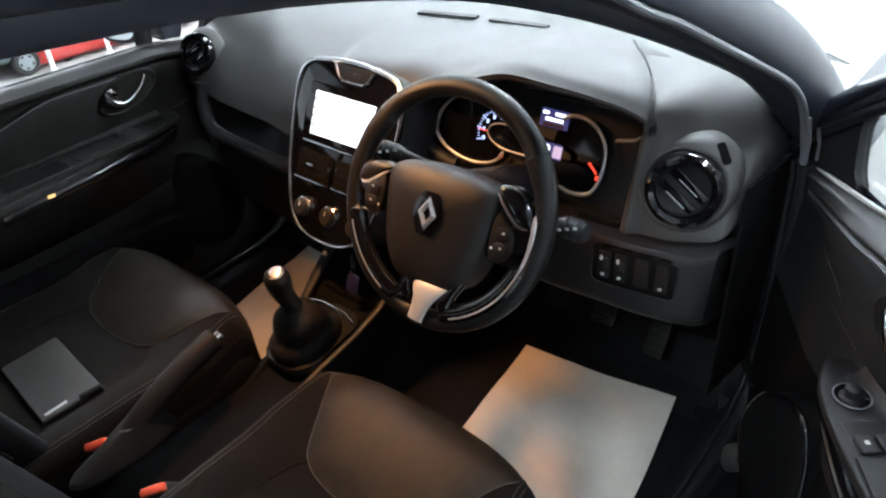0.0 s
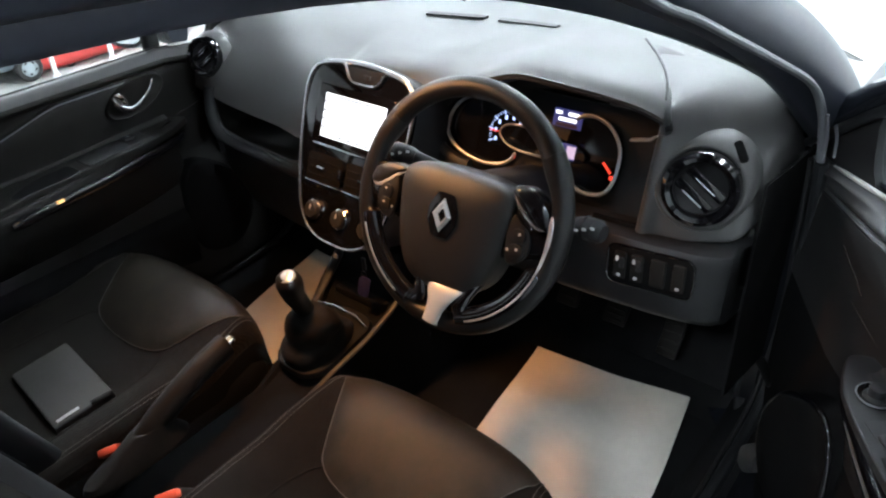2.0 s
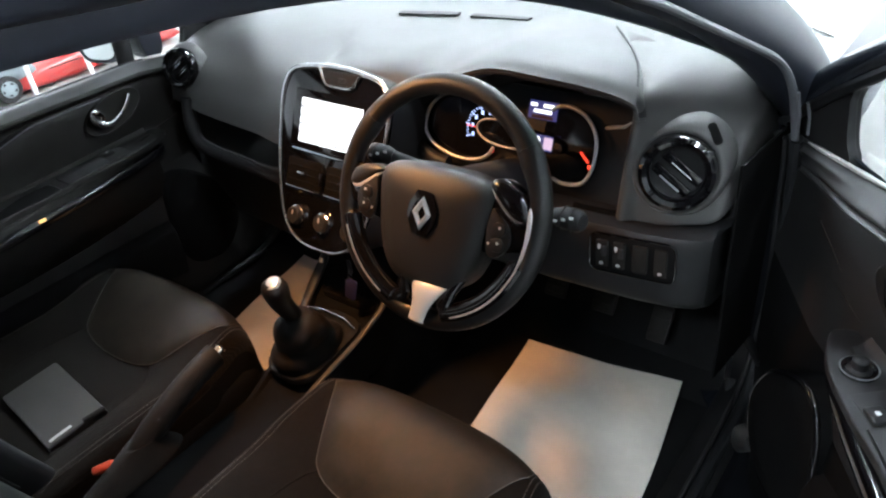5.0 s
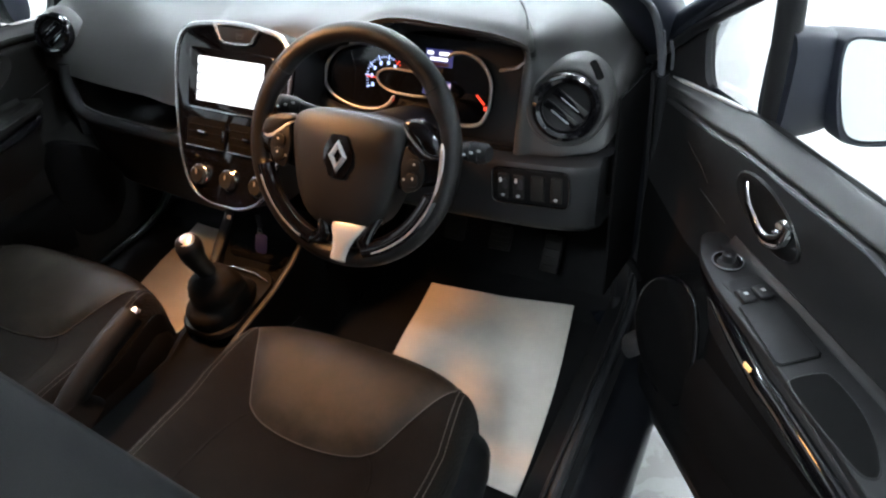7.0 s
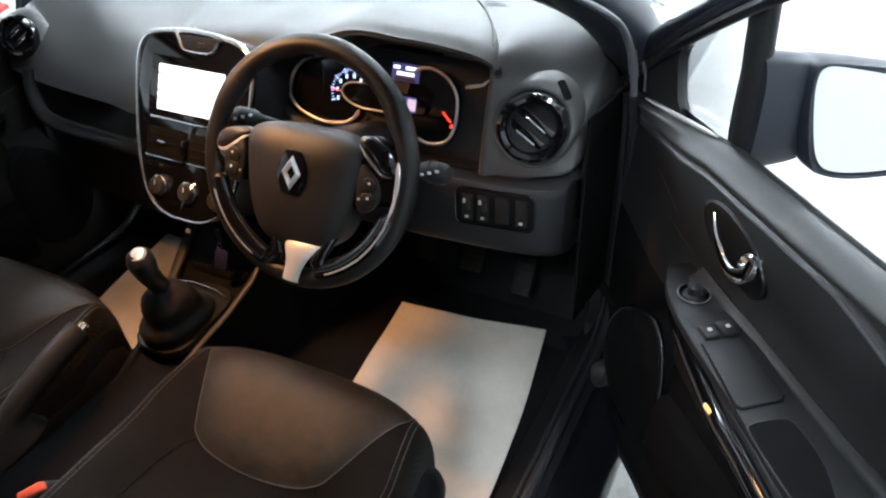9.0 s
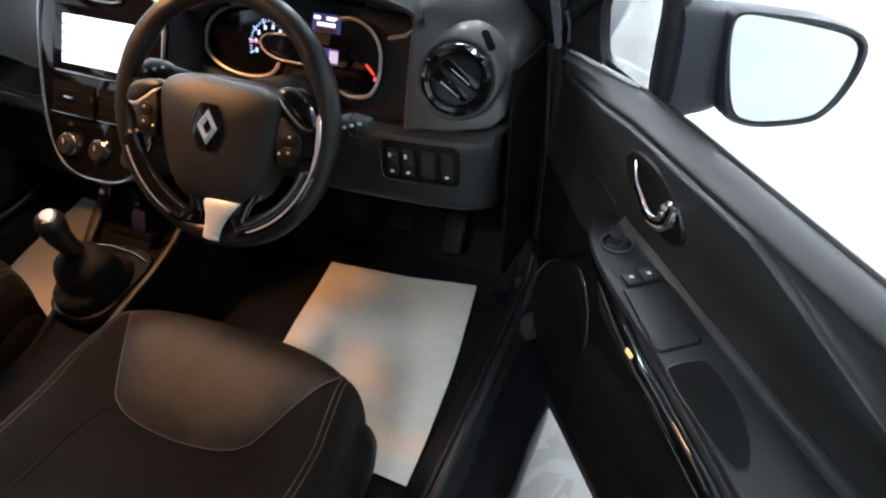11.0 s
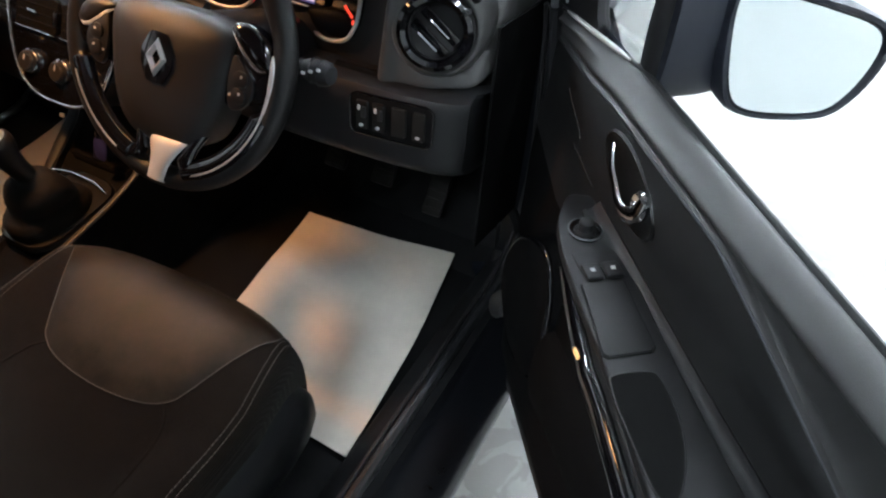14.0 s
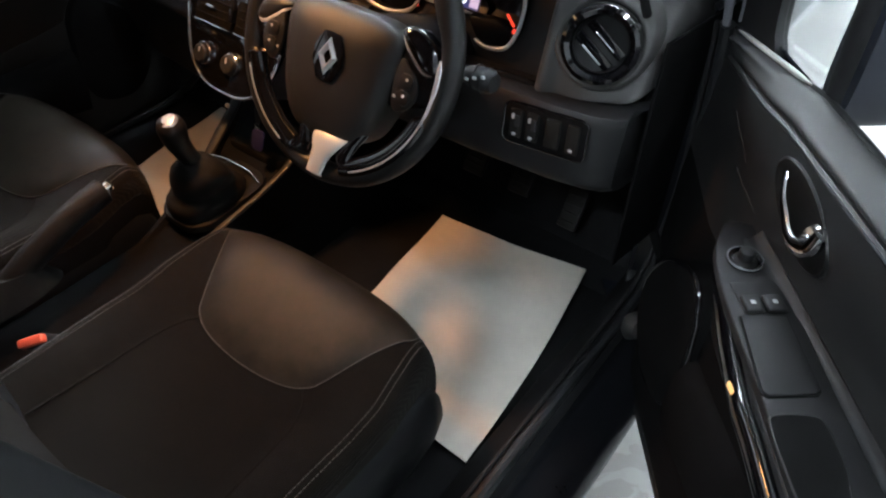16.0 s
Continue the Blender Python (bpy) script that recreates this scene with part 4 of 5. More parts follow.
for sx in (-1, 1):
    sp = part("side_spoke", loft_caps([[(sx * x, y0 + (y1 - y0) * (0.5 + 0.5 * math.cos(a)), z + 0.010 * math.sin(a)) for a in np.linspace(0, 2 * math.pi, 14, endpoint=False)] for x, y0, y1, z in ((0.092, -0.050, 0.040, 0.0), (0.12, -0.044, 0.036, 0.004), (0.145, -0.036, 0.034, 0.004), (0.170, -0.030, 0.034, 0.0))]), M_GLOSS, wheel, "gloss black side spoke")
    part("button_pad", plate([(sx * q[0], q[1]) for q in spline([(0.108, 0.020), (0.122, 0.012), (0.136, 0.002), (0.143, -0.014), (0.140, -0.032), (0.128, -0.046), (0.110, -0.047), (0.103, -0.012)], 4, closed=True)], 0.006, 0.002, pose(0, 0, 0.011)), M_LEATHER, sp, "button pad")
    for k in range(2):
        part("button", plate(rounded(0.023, 0.0205, 0.009), 0.003, 0.0012, pose(sx * 0.124, -0.007 - 0.022 * k, 0.0165)), M_LEATHER, sp, "rounded black button")
        part("button_mark", rbox(0.0035, 0.0035, 0.0006, (sx * 0.126, -0.004 - 0.022 * k, 0.0197), 0), M_PALE, sp, "small pale symbol")
    part("button_mark", rbox(0.0035, 0.0035, 0.0006, (sx * 0.110, -0.030, 0.0172), 0), M_PALE, sp, "small pale symbol")
    # Left copy's shade is in duller materials; squashed to fit the camera's view.
    drop, squash = (0.0, 1.0) if sx > 0 else (0.013, 0.55)
    wing = [(sx * q[0], 0.036 + (q[1] - 0.036) * (squash if q[1] > 0.036 else 1.0) - drop) for q in spline([(0.096, 0.056), (0.106, 0.062), (0.124, 0.062), (0.144, 0.052), (0.160, 0.034), (0.166, 0.014), (0.154, 0.009), (0.140, 0.013), (0.124, 0.024), (0.110, 0.036), (0.099, 0.047)], 3, closed=True)]
    part("spoke_wing", loft_caps([[(0.128 * sx + (q[0] - 0.128 * sx) * k, 0.036 - drop + (q[1] - 0.036 + drop) * k, z) for q in wing] for k, z in ((1.0, -0.006), (1.0, 0.009), (0.94, 0.0135), (0.75, 0.0165), (0.4, 0.018), (0.1, 0.0184))]), M_GLOSS if sx > 0 else M_LEATHER, wheel, "black wing of the spoke, dulled for shade on the left", sharp=60)
    part("spoke_accent", tube([(sx * x, 0.036 + (y - 0.036) * (squash if y > 0.036 else 1.0) - drop, z) for x, y, z in ((0.099, 0.047, 0.012), (0.110, 0.036, 0.0145), (0.124, 0.024, 0.0155), (0.140, 0.0125, 0.0155), (0.151, 0.009, 0.015), (0.158, 0.011, 0.014))], [0.0012, 0.0026, 0.0030, 0.0030, 0.0024, 0.0012], 10, flat=0.6), M_BRIGHT if sx > 0 else M_RING, wheel, "chrome accent, dulled for shade on the left")
    # Satin tube drawn in for the reflection along the gloss inlay.
    part("spoke_glint", tube([(sx * 0.171 * math.cos(a), -0.171 * math.sin(a), 0.0190) for a in np.linspace(-0.20 if sx > 0 else 0.42, 1.16, 24)], [0.0012] + [0.0036 if sx > 0 else 0.0016] * 4 + [0.0026 if sx > 0 else 0.0016] * 3 + [0.0014] * 15 + [0.0008], 8, flat=0.6), M_SATIN, wheel, "bright line painted for the glint on the gloss rim")
    part("lower_fork", loft_caps([[(0.026 + 0.1 * cy + sx * (cx + w * math.cos(a)), cy, z + 0.009 * math.sin(a)) for a in np.linspace(0, 2 * math.pi, 12, endpoint=False)] for cx, cy, w, z in ((0.052, -0.100, 0.010, 0.004), (0.044, -0.122, 0.010, 0.010), (0.037, -0.142, 0.013, 0.012), (0.052, -0.160, 0.024, 0.008))]), M_GLOSS, wheel, "gloss black fork of the lower spoke")
part("lower_spoke", loft_caps([[(0.0474 + 0.22 * y + w * math.cos(a), y, z + 0.005 * math.sin(a)) for a in np.linspace(0, 2 * math.pi, 16, endpoint=False)] for y, w, z in ((-0.108, 0.033, 0.006), (-0.118, 0.0315, 0.016), (-0.130, 0.0265, 0.020), (-0.144, 0.0195, 0.020), (-0.158, 0.0155, 0.020), (-0.180, 0.0140, 0.019), (-0.186, 0.0130, 0.008))]), M_SPOKE, wheel, "satin silver lower spoke")

# ---- gear lever and console ----
console = thing("centre_console", pose(0, 0, 0.40), "black centre console with gloss gear surround", "centre console")
rows = []
for y, h, w in ((-0.50, 0.36, 0.070), (-0.30, 0.36, 0.070), (-0.16, 0.39, 0.078), (-0.08, 0.415, 0.088), (0.0, 0.430, 0.094), (0.055, 0.445, 0.097), (0.10, 0.462, 0.099), (0.145, 0.495, 0.101), (0.19, 0.555, 0.103)):
    k = 0.014 * min(1, max(0, (y + 0.2) / 0.15))
    g = w - 0.045 * min(1, max(0, (0.10 - y) / 0.10)) * min(1, max(0, (y + 0.25) / 0.1))
    rows.append([(-g - 0.012, y, 0.28), (-g - 0.002, y, h - 0.02), (-g, y, h + k), (-g + 0.010, y, h + k), (-g + 0.014, y, h - 0.002), (w - 0.014, y, h - 0.002), (w - 0.010, y, h + k), (w, y, h + k), (w + 0.002, y, h - 0.02), (w + 0.012, y, 0.28)])
# Console body likewise deepened for the shade between the seats.
part("body", sheet(rows, 0.005), M_BLACK_SHADE, console, world=True, sharp=50)
part("side_rail", tube([(0.076, -0.16, 0.400), (0.084, -0.06, 0.432), (0.092, 0.03, 0.456), (0.095, 0.10, 0.482), (0.097, 0.15, 0.516)], 0.0060, 8, flat=0.7), M_RAIL, console, "edge rail of the console", world=True)
part("side_rail", tube([(-0.072, 0.01, 0.447), (-0.082, 0.055, 0.460), (-0.096, 0.10, 0.480), (-0.099, 0.145, 0.515), (-0.100, 0.18, 0.56)], [0.005, 0.009, 0.012, 0.012, 0.010], 10, flat=0.6), M_PLATE, console, "edge rail of the console", world=True)
m_g = frame_m((0.014, -0.010, 0.438), (1, 0, 0), (0, 1, 0.12))
part("gear_surround", join(plate(rounded(0.128, 0.190, 0.045), 0.010, 0.004, m_g)), M_GRIP, console, "smooth black gear surround", world=True)
part("surround_line", tube([(q[0], q[1], 0.011) for q in rounded(0.124, 0.186, 0.044)], 0.0016, 6, closed=True, m=m_g), M_BLACK_SHADE, console, "thin black gaiter ring", world=True)
part("front_line", tube([(-0.075, 0.056, 0.460), (-0.03, 0.064, 0.463), (0.03, 0.062, 0.464), (0.070, 0.050, 0.463)], [0.0012, 0.0030, 0.0032, 0.0015], 8), M_BRIGHT, console, "bright front edge of the surround", world=True)
part("front_tray", rbox(0.14, 0.06, 0.02, (0.0, 0.13, 0.468), 0.008), M_BLACK_SHADE, console, world=True)

lever = thing("gear_lever", pose(0.007, -0.02, 0.448), "black gear lever with metal-capped knob and leather gaiter", "gear lever")
rows = []
for z, rx, ry, cx, cy in ((-0.05, 0.046, 0.064, 0.006, -0.006), (0.0, 0.053, 0.074, 0.006, -0.008), (0.014, 0.055, 0.075, 0.006, -0.008), (0.024, 0.051, 0.067, 0.007, -0.010), (0.032, 0.044, 0.056, 0.009, -0.012), (0.040, 0.045, 0.055, 0.011, -0.014), (0.054, 0.048, 0.052, 0.013, -0.018), (0.068, 0.047, 0.047, 0.015, -0.021), (0.080, 0.043, 0.041, 0.016, -0.023), (0.089, 0.035, 0.034, 0.016, -0.024), (0.095, 0.026, 0.030, 0.016, -0.024), (0.102, 0.019, 0.021, 0.015, -0.030)):
    rows.append([(cx + rx * math.copysign(abs(math.cos(a)) ** 0.75, math.cos(a)) * (1 + 0.03 * math.sin(5 * a + z * 90)), cy + ry * math.copysign(abs(math.sin(a)) ** 0.75, math.sin(a)) * (1 + 0.03 * math.cos(4 * a)), z) for a in np.linspace(0, 2 * math.pi, 32, endpoint=False)])
part("gaiter", loft_caps(rows), M_GRIP, lever, "soft black leather gaiter", sharp=70)
part("stick", tube([(0.016, -0.026, 0.092), (0.016, -0.036, 0.118), (0.016, -0.047, 0.142)], [0.015, 0.014, 0.016], 16), M_MATT, lever)
part("knob", tube([(0.016, -0.030, 0.102), (0.016, -0.039, 0.122), (0.015, -0.048, 0.146), (0.016, -0.051, 0.162), (0.017, -0.054, 0.178), (0.018, -0.056, 0.190), (0.0182, -0.0568, 0.196)], [0.0175, 0.0180, 0.0205, 0.0235, 0.0245, 0.021, 0.013], 24), M_LEATHER, lever, "rounded black knob", sharp=60)
part("cap", lathe([(0.0, 0.0065), (0.009, 0.006), (0.0150, 0.0032), (0.0175, -0.002)], 24, frame_m((0.0178, -0.0580, 0.192), (1, 0, 0.1), (0, 0.93, 0.35))), M_SATIN, lever, "silver cap")

# handbrake
hb = thing("handbrake", pose(-0.04, -0.42, 0.40), "raised black handbrake lever with silver button", "handbrake")
arc = spline([(-0.04, -0.47, 0.405), (-0.04, -0.42, 0.435), (-0.04, -0.34, 0.478), (-0.04, -0.26, 0.512), (-0.04, -0.205, 0.527), (-0.04, -0.186, 0.531)], 5)
part("grip", tube(arc, [0.013 + 0.008 * min(1, i / 10) for i in range(len(arc) - 1)] + [0.013], 16, flat=1.15), M_GRIP, hb, "leather grip", world=True)
part("button", tube([(-0.04, -0.188, 0.531), (-0.04, -0.176, 0.534), (-0.04, -0.172, 0.535)], [0.0095, 0.0095, 0.006], 14), M_CHROME, hb, "silver release button", world=True)
part("boot", loft_caps([[(-0.04 + rx * math.cos(a), -0.40 + cy + ry * math.sin(a), z) for a in np.linspace(0, 2 * math.pi, 20, endpoint=False)] for z, rx, ry, cy in ((0.425, 0.034, 0.10, 0), (0.435, 0.032, 0.095, 0), (0.455, 0.025, 0.06, 0.02), (0.475, 0.02, 0.04, 0.04))]), M_GRIP, hb, world=True)

# keys hanging below the stack
key = thing("key_tag", pose(0.046, 0.085, 0.562), "dark violet key tag hanging on a short ring", "key tag")
part("ring", tube([(0.006 * math.cos(a), 0, 0.006 * math.sin(a)) for a in np.linspace(0, 2 * math.pi, 16, endpoint=False)], 0.001, 6, closed=True), M_CHROME, key)
part("tag", plate(rounded(0.026, 0.044, 0.008), 0.004, 0.001, pose(0, -0.002, -0.03, 80, 8, 10)), M_TAG, key, "violet tag")
part("key", rbox(0.010, 0.005, 0.03, (0.0, 0.004, 0.020), 0.002), M_MATT, key)


# ---- seats ----
def seat(m, label, wing=0.05, hw=0.245, inner=-1):
    """Local: x across, y ahead, z up from the floor; the cushion's front edge at y = 0."""
    e = thing("car_seat", m, label, "car seat", "front seats")

    def top(a, y):
        """Height of the cushion at a (-1 to 1 across) and y behind the front edge."""
        s = max(0, -y)
        k = min(1, max(0, (s - 0.05) / 0.2))
        k = k * k * (3 - 2 * k)
        g = min(1, max(0, (s - 0.16) / 0.12))
        q = min(1, max(0, (abs(a) - 0.52) / 0.26))
        side = abs(a) ** 3.0 * (1 - 0.55 * g) + 0.55 * g * q * q * (3 - 2 * q)
        return 0.010 - (0.050 * k + 0.03 * max(0, s - 0.25)) * (1 - 0.62 * side) - 0.016 * (1 - min(1, s / 0.06)) ** 2

    def skin(a, b, lift=0.0):
        """b: 0 under the nose, 0.2 over it, 1 at the backrest."""
        if b < 0.2:
            th = (0.2 - b) / 0.2 * math.pi * 0.62
            y = -0.045 + 0.052 * math.sin(th) if th < math.pi / 2 else 0.007 - 0.03 * (th - math.pi / 2)
            dz = -0.055 * (1 - math.cos(th))
        else:
            y = -0.045 - (b - 0.2) / 0.8 * 0.50
            dz = 0.0
        w = hw * (0.90 + 0.10 * min(1, max(0, -y) / 0.16))
        yy = y - 0.040 * abs(a) ** 2.6 * max(0, 1 - b * 2.2)
        z = 0.497 + top(a, y) + dz
        edge = 0.0
        if abs(a) > 0.88:
            edge = (abs(a) - 0.88) / 0.12
            z -= 0.035 * (1 - math.sqrt(max(0, 1 - edge ** 2.2)))
        n = Vector((0, 0.25 if b < 0.2 else 0, 1)).normalized()
        return Vector((a * w, yy, z)) + float(lift) * n

    A = [-1, -0.985, -0.96, -0.93, -0.88] + list(np.linspace(-0.8, 0.8, 21)) + [0.88, 0.93, 0.96, 0.985, 1]
    B = list(np.linspace(0, 0.2, 9)) + list(np.linspace(0.23, 1, 22))
    rows = []
    for b in B:
        r = [skin(a, b) for a in A]
        lo, hi = r[0], r[-1]
        left = [Vector((lo.x * 0.97, lo.y, max(0.36, lo.z - 0.085))), Vector((lo.x * 1.0, lo.y, lo.z - 0.045))]
        right = [Vector((hi.x * 1.0, hi.y, hi.z - 0.045)), Vector((hi.x * 0.97, hi.y, max(0.36, hi.z - 0.085)))]
        rows.append(left + r + right)
    part("cushion", sheet(rows), M_CLOTH, e, "dark woven cloth cushion", sharp=70)

    # added black sheet over the cloth: shade on the side towards the tunnel
    drop = []
    for b in B:
        q = skin(inner, b)
        drop.append([(q.x + inner * 0.002, q.y, q.z - 0.012), (q.x + inner * 0.007, q.y, q.z - 0.035), (q.x + inner * 0.008, q.y, q.z - 0.09), (q.x + inner * 0.004, q.y - 0.012, max(0.30, q.z - 0.16))])
    part("tunnel_side_shade", sheet(drop, 0.002), M_BLACK_SHADE, e, "black sheet standing for shade on the tunnel side", sharp=70)

    # shield-shaped front panel between seams
    def seam(v):
        """Half width of the panel in a, at v from 0 (nose) to 1 (its rear point)."""
        return 0.86 - 0.36 * max(0, (v - 0.4) / 0.6) ** 0.9

    rows = []
    for v in np.linspace(0, 1, 18):
        row = []
        for s in np.linspace(-1, 1, 21):
            b = 0.03 + v * 0.442 * (1 - 0.07 * s * s - 0.045 * s ** 8)
            a = s * seam(v)
            puff = 0.011 * (max(0.0, 1 - s ** 6)) * max(0.0, 1 - (2 * v - 1) ** 8) + 0.0012
            row.append(skin(a, b, puff))
        rows.append(row)
    part("front_panel", sheet(rows), M_INSERT, e, "smooth padded front panel", sharp=70)
    line = [skin(-seam(v), 0.03 + v * 0.442 * 0.885, 0.0018) for v in np.linspace(0.08, 1, 18)]
    line += [skin(s * seam(1), 0.03 + 0.442 * (1 - 0.07 * s * s - 0.045 * s ** 8), 0.0018) for s in np.linspace(-0.95, 0.95, 16)]
    line += [skin(seam(v), 0.03 + v * 0.442 * 0.885, 0.0018) for v in np.linspace(1, 0.08, 18)]
    part("panel_seam", tube(line, 0.0009, 6), M_THREAD, e, "grey stitched seam")
    # bolster stitching, two rows a side
    for sx in (-1, 1):
        for off in (0.885, 0.925):
            st = [skin(sx * off, b, 0.0012) for b in np.linspace(0.14, 0.96, 70)]
            bits = [tube([st[i], (st[i] + st[i + 1]) / 2, st[i + 1].lerp(st[i], 0.25)], 0.0007, 4) for i in range(0, 69)]
            part("bolster_stitch", join(*bits), M_THREAD, e, "grey twin stitching")
        cr = [skin(sx * q[0], q[1], 0.0004) for q in spline([(0.44, 0.435), (0.52, 0.47), (0.575, 0.54), (0.60, 0.68), (0.63, 0.84), (0.66, 0.98)], 5)]
        part("centre_seam", tube(cr, 0.0022, 8, flat=0.6), M_CLOTH, e, "sewn edge of the centre panel")
    for sx in (-1, 1):
        rows = []
        for y, k in ((-0.035, 0.25), (-0.05, 0.6), (-0.08, 0.85), (-0.14, 1.0), (-0.30, 1.0), (-0.45, 0.95), (-0.54, 0.8)):
            rows.append([(sx * 0.225 + 0.042 * k * math.cos(q), y, 0.372 + 0.076 * k * math.sin(q)) for q in np.linspace(0, 2 * math.pi, 20, endpoint=False)])
        part("side_trim", loft_caps(rows), M_FLANK, e, "dark vinyl side flank", sharp=70)
    part("base", rbox(0.40, 0.44, 0.13, (0, -0.28, 0.345), 0.02), M_MATT, e)
    for sx in (-1, 1):
        part("rail", rbox(0.035, 0.52, 0.035, (sx * 0.18, -0.28, 0.268), 0.006), M_MATT, e, "seat rail")
    # backrest leaning 22 degrees
    rows = []
    for h in np.linspace(0, 1, 18):
        z = 0.47 + 0.70 * h
        yb = -0.465 - 0.39 * (z - 0.50)
        w = 0.235 + 0.012 * math.sin(math.pi * min(1, h * 1.3)) - 0.05 * max(0, h - 0.6) ** 1.3
        dep = 0.085 - 0.02 * h
        ring = []
        for k in range(36):
            a = 2 * math.pi * k / 36
            cx = math.copysign(abs(math.cos(a)) ** 0.45, math.cos(a))
            sy = math.copysign(abs(math.sin(a)) ** 0.6, math.sin(a))
            bol = (wing if cx > 0 else 0.05) * abs(cx) ** 3 * (1 + 0.2 * h) if sy > -0.2 else 0
            ring.append((cx * w, yb - dep + sy * dep + bol - 0.02 * (1 - abs(cx) ** 2) * (sy > 0), z - 0.015 * h * h * abs(cx) ** 3))
        rows.append(ring)
    part("backrest", loft_caps(rows), M_FLANK, e, "dark backrest with raised bolsters", sharp=70)
    part("back_centre", sheet([[(x, -0.465 - 0.39 * (z - 0.50) - 0.010 + 0.012 * (abs(x) / 0.16) ** 2, z) for x in np.linspace(-0.15, 0.15, 9)] for z in np.linspace(0.50, 1.10, 10)], 0.004), M_CLOTH, e, "woven cloth centre of the backrest")
    for sx in (-1, 1):
        part("back_piping", tube([(sx * 0.249, -0.50 - 0.39 * (z - 0.50), z) for z in np.linspace(0.52, 1.08, 14)], 0.003, 6), M_FLANK, e)
    return e


seat(pose(0.373, -0.052, 0.0), "black cloth driver's seat with stitched padded front panel", 0.101)
seat(pose(-0.348, -0.034, -0.024), "black cloth passenger seat with a booklet lying on it", 0.05, 0.256, 1)


def buckle(m, label):
    e = thing("seat_belt_buckle", m, label, "seat belt buckle", "seat belt buckles")
    part("case", loft_caps([[(x * w, y * t, z) for x, y in rounded(1, 1, 0.3, 3)] for w, t, z in ((0.020, 0.012, -0.10), (0.028, 0.018, -0.06), (0.034, 0.020, -0.02), (0.034, 0.020, 0.0))]), M_MATT, e)
    part("release_button", rbox(0.040, 0.014, 0.016, (0, 0.0, 0.006), 0.004), M_RED, e, "bright red release button")
    part("stalk", rbox(0.022, 0.006, 0.10, (0, 0, -0.14), 0.002), M_MATT, e)


buckle(frame_m((-0.070, -0.425, 0.445), (0.62, 0.62, 0.30), (-0.6, 0.5, 0.6)), "red-topped seat belt buckle beside the passenger seat")
buckle(frame_m((0.108, -0.425, 0.462), (0.62, 0.62, 0.30), (-0.6, 0.5, 0.6)), "red-topped seat belt buckle beside the driver's seat")

# booklet wallet on the passenger seat
bk = thing("booklet_wallet", frame_m((-0.310, -0.392, 0.430), (0.992, -0.09, 0.0), (0.05, 0.99, 0.10)), "black vinyl booklet wallet lying on the passenger seat", "booklet")
part("cover", plate(rounded(0.215, 0.112, 0.006), 0.014, 0.003), M_BOOK, bk, "black cover")
part("flap", rbox(0.010, 0.112, 0.017, (0.108, 0, 0.008), 0.004), M_MATT, bk)
part("title_bar", rbox(0.007, 0.042, 0.0006, (0.092, -0.025, 0.0143), 0), M_PALE, bk, "pale unreadable lettering")
part("pen", tube([(0.106, 0.015, 0.018), (0.112, 0.055, 0.018)], 0.006, 8), M_MATT, bk)


# ---- paper floor mats ----
def paper_mat(corners, label, seed, bulge=0.0):
    """A crumpled sheet between four floor corners: front left, front right, rear right, rear left."""
    fl, fr, br, bl = [Vector(c) for c in corners]
    rows = []
    for v in np.linspace(0, 1, 19):
        row = []
        for u in np.linspace(0, 1, 15):
            p = fl.lerp(fr, u).lerp(bl.lerp(br, u), v)
            w = noise.noise(Vector((p.x * 6 + seed, p.y * 6, seed))) * 0.007 + noise.noise(Vector((p.x * 17, p.y * 17 + seed, 2))) * 0.002
            row.append((p.x + bulge * math.sin(v * 2.6) * max(0.0, u - 0.3), p.y - 0.012 * math.sin(u * 3.14) * (1 - v), p.z + 0.006 + w + 0.03 * max(0, 0.12 - v)))
        rows.append(row)
    bm = sheet(rows, 0.0012)
    return solo("paper_floor_mat", bm, M_PAPER, label, "floor mat", group="paper floor mats", sharp=80)


paper_mat([(0.257, 0.392, 0.258), (0.603, 0.424, 0.270), (0.656, -0.088, 0.256), (0.315, -0.075, 0.256)], "pale grey-beige paper mat in the driver's footwell", 3.1, 0.022)
paper_mat([(-0.476, 0.384, 0.258), (-0.125, 0.395, 0.258), (-0.112, -0.10, 0.252), (-0.392, -0.12, 0.252)], "pale beige paper mat in the passenger footwell", 7.7)


def pedal(x, y, z, w, h, label):
    e = thing("pedal", frame_m((x, y, z), (1, 0, 0), (0, 0.55, 0.83)), label, "pedal", "pedals")
    part("pad", rbox(w, h, 0.014, (0, 0, 0), 0.004), M_GRIP, e, "ribbed rubber pad")
    for k in range(4):
        part("rib", rbox(w * 0.8, 0.004, 0.003, (0, -h * 0.33 + k * h * 0.22, 0.008), 0.001), M_GRIP, e)
    part("arm", tube([(0, 0, -0.006), (0, 0.05, -0.04), (0, 0.16, -0.05)], 0.009, 8), M_GRIP, e)


pedal(0.30, 0.45, 0.40, 0.05, 0.055, "black rubber clutch pedal")
pedal(0.415, 0.45, 0.40, 0.05, 0.055, "black rubber brake pedal")
pedal(0.535, 0.46, 0.38, 0.042, 0.085, "black rubber accelerator pedal")


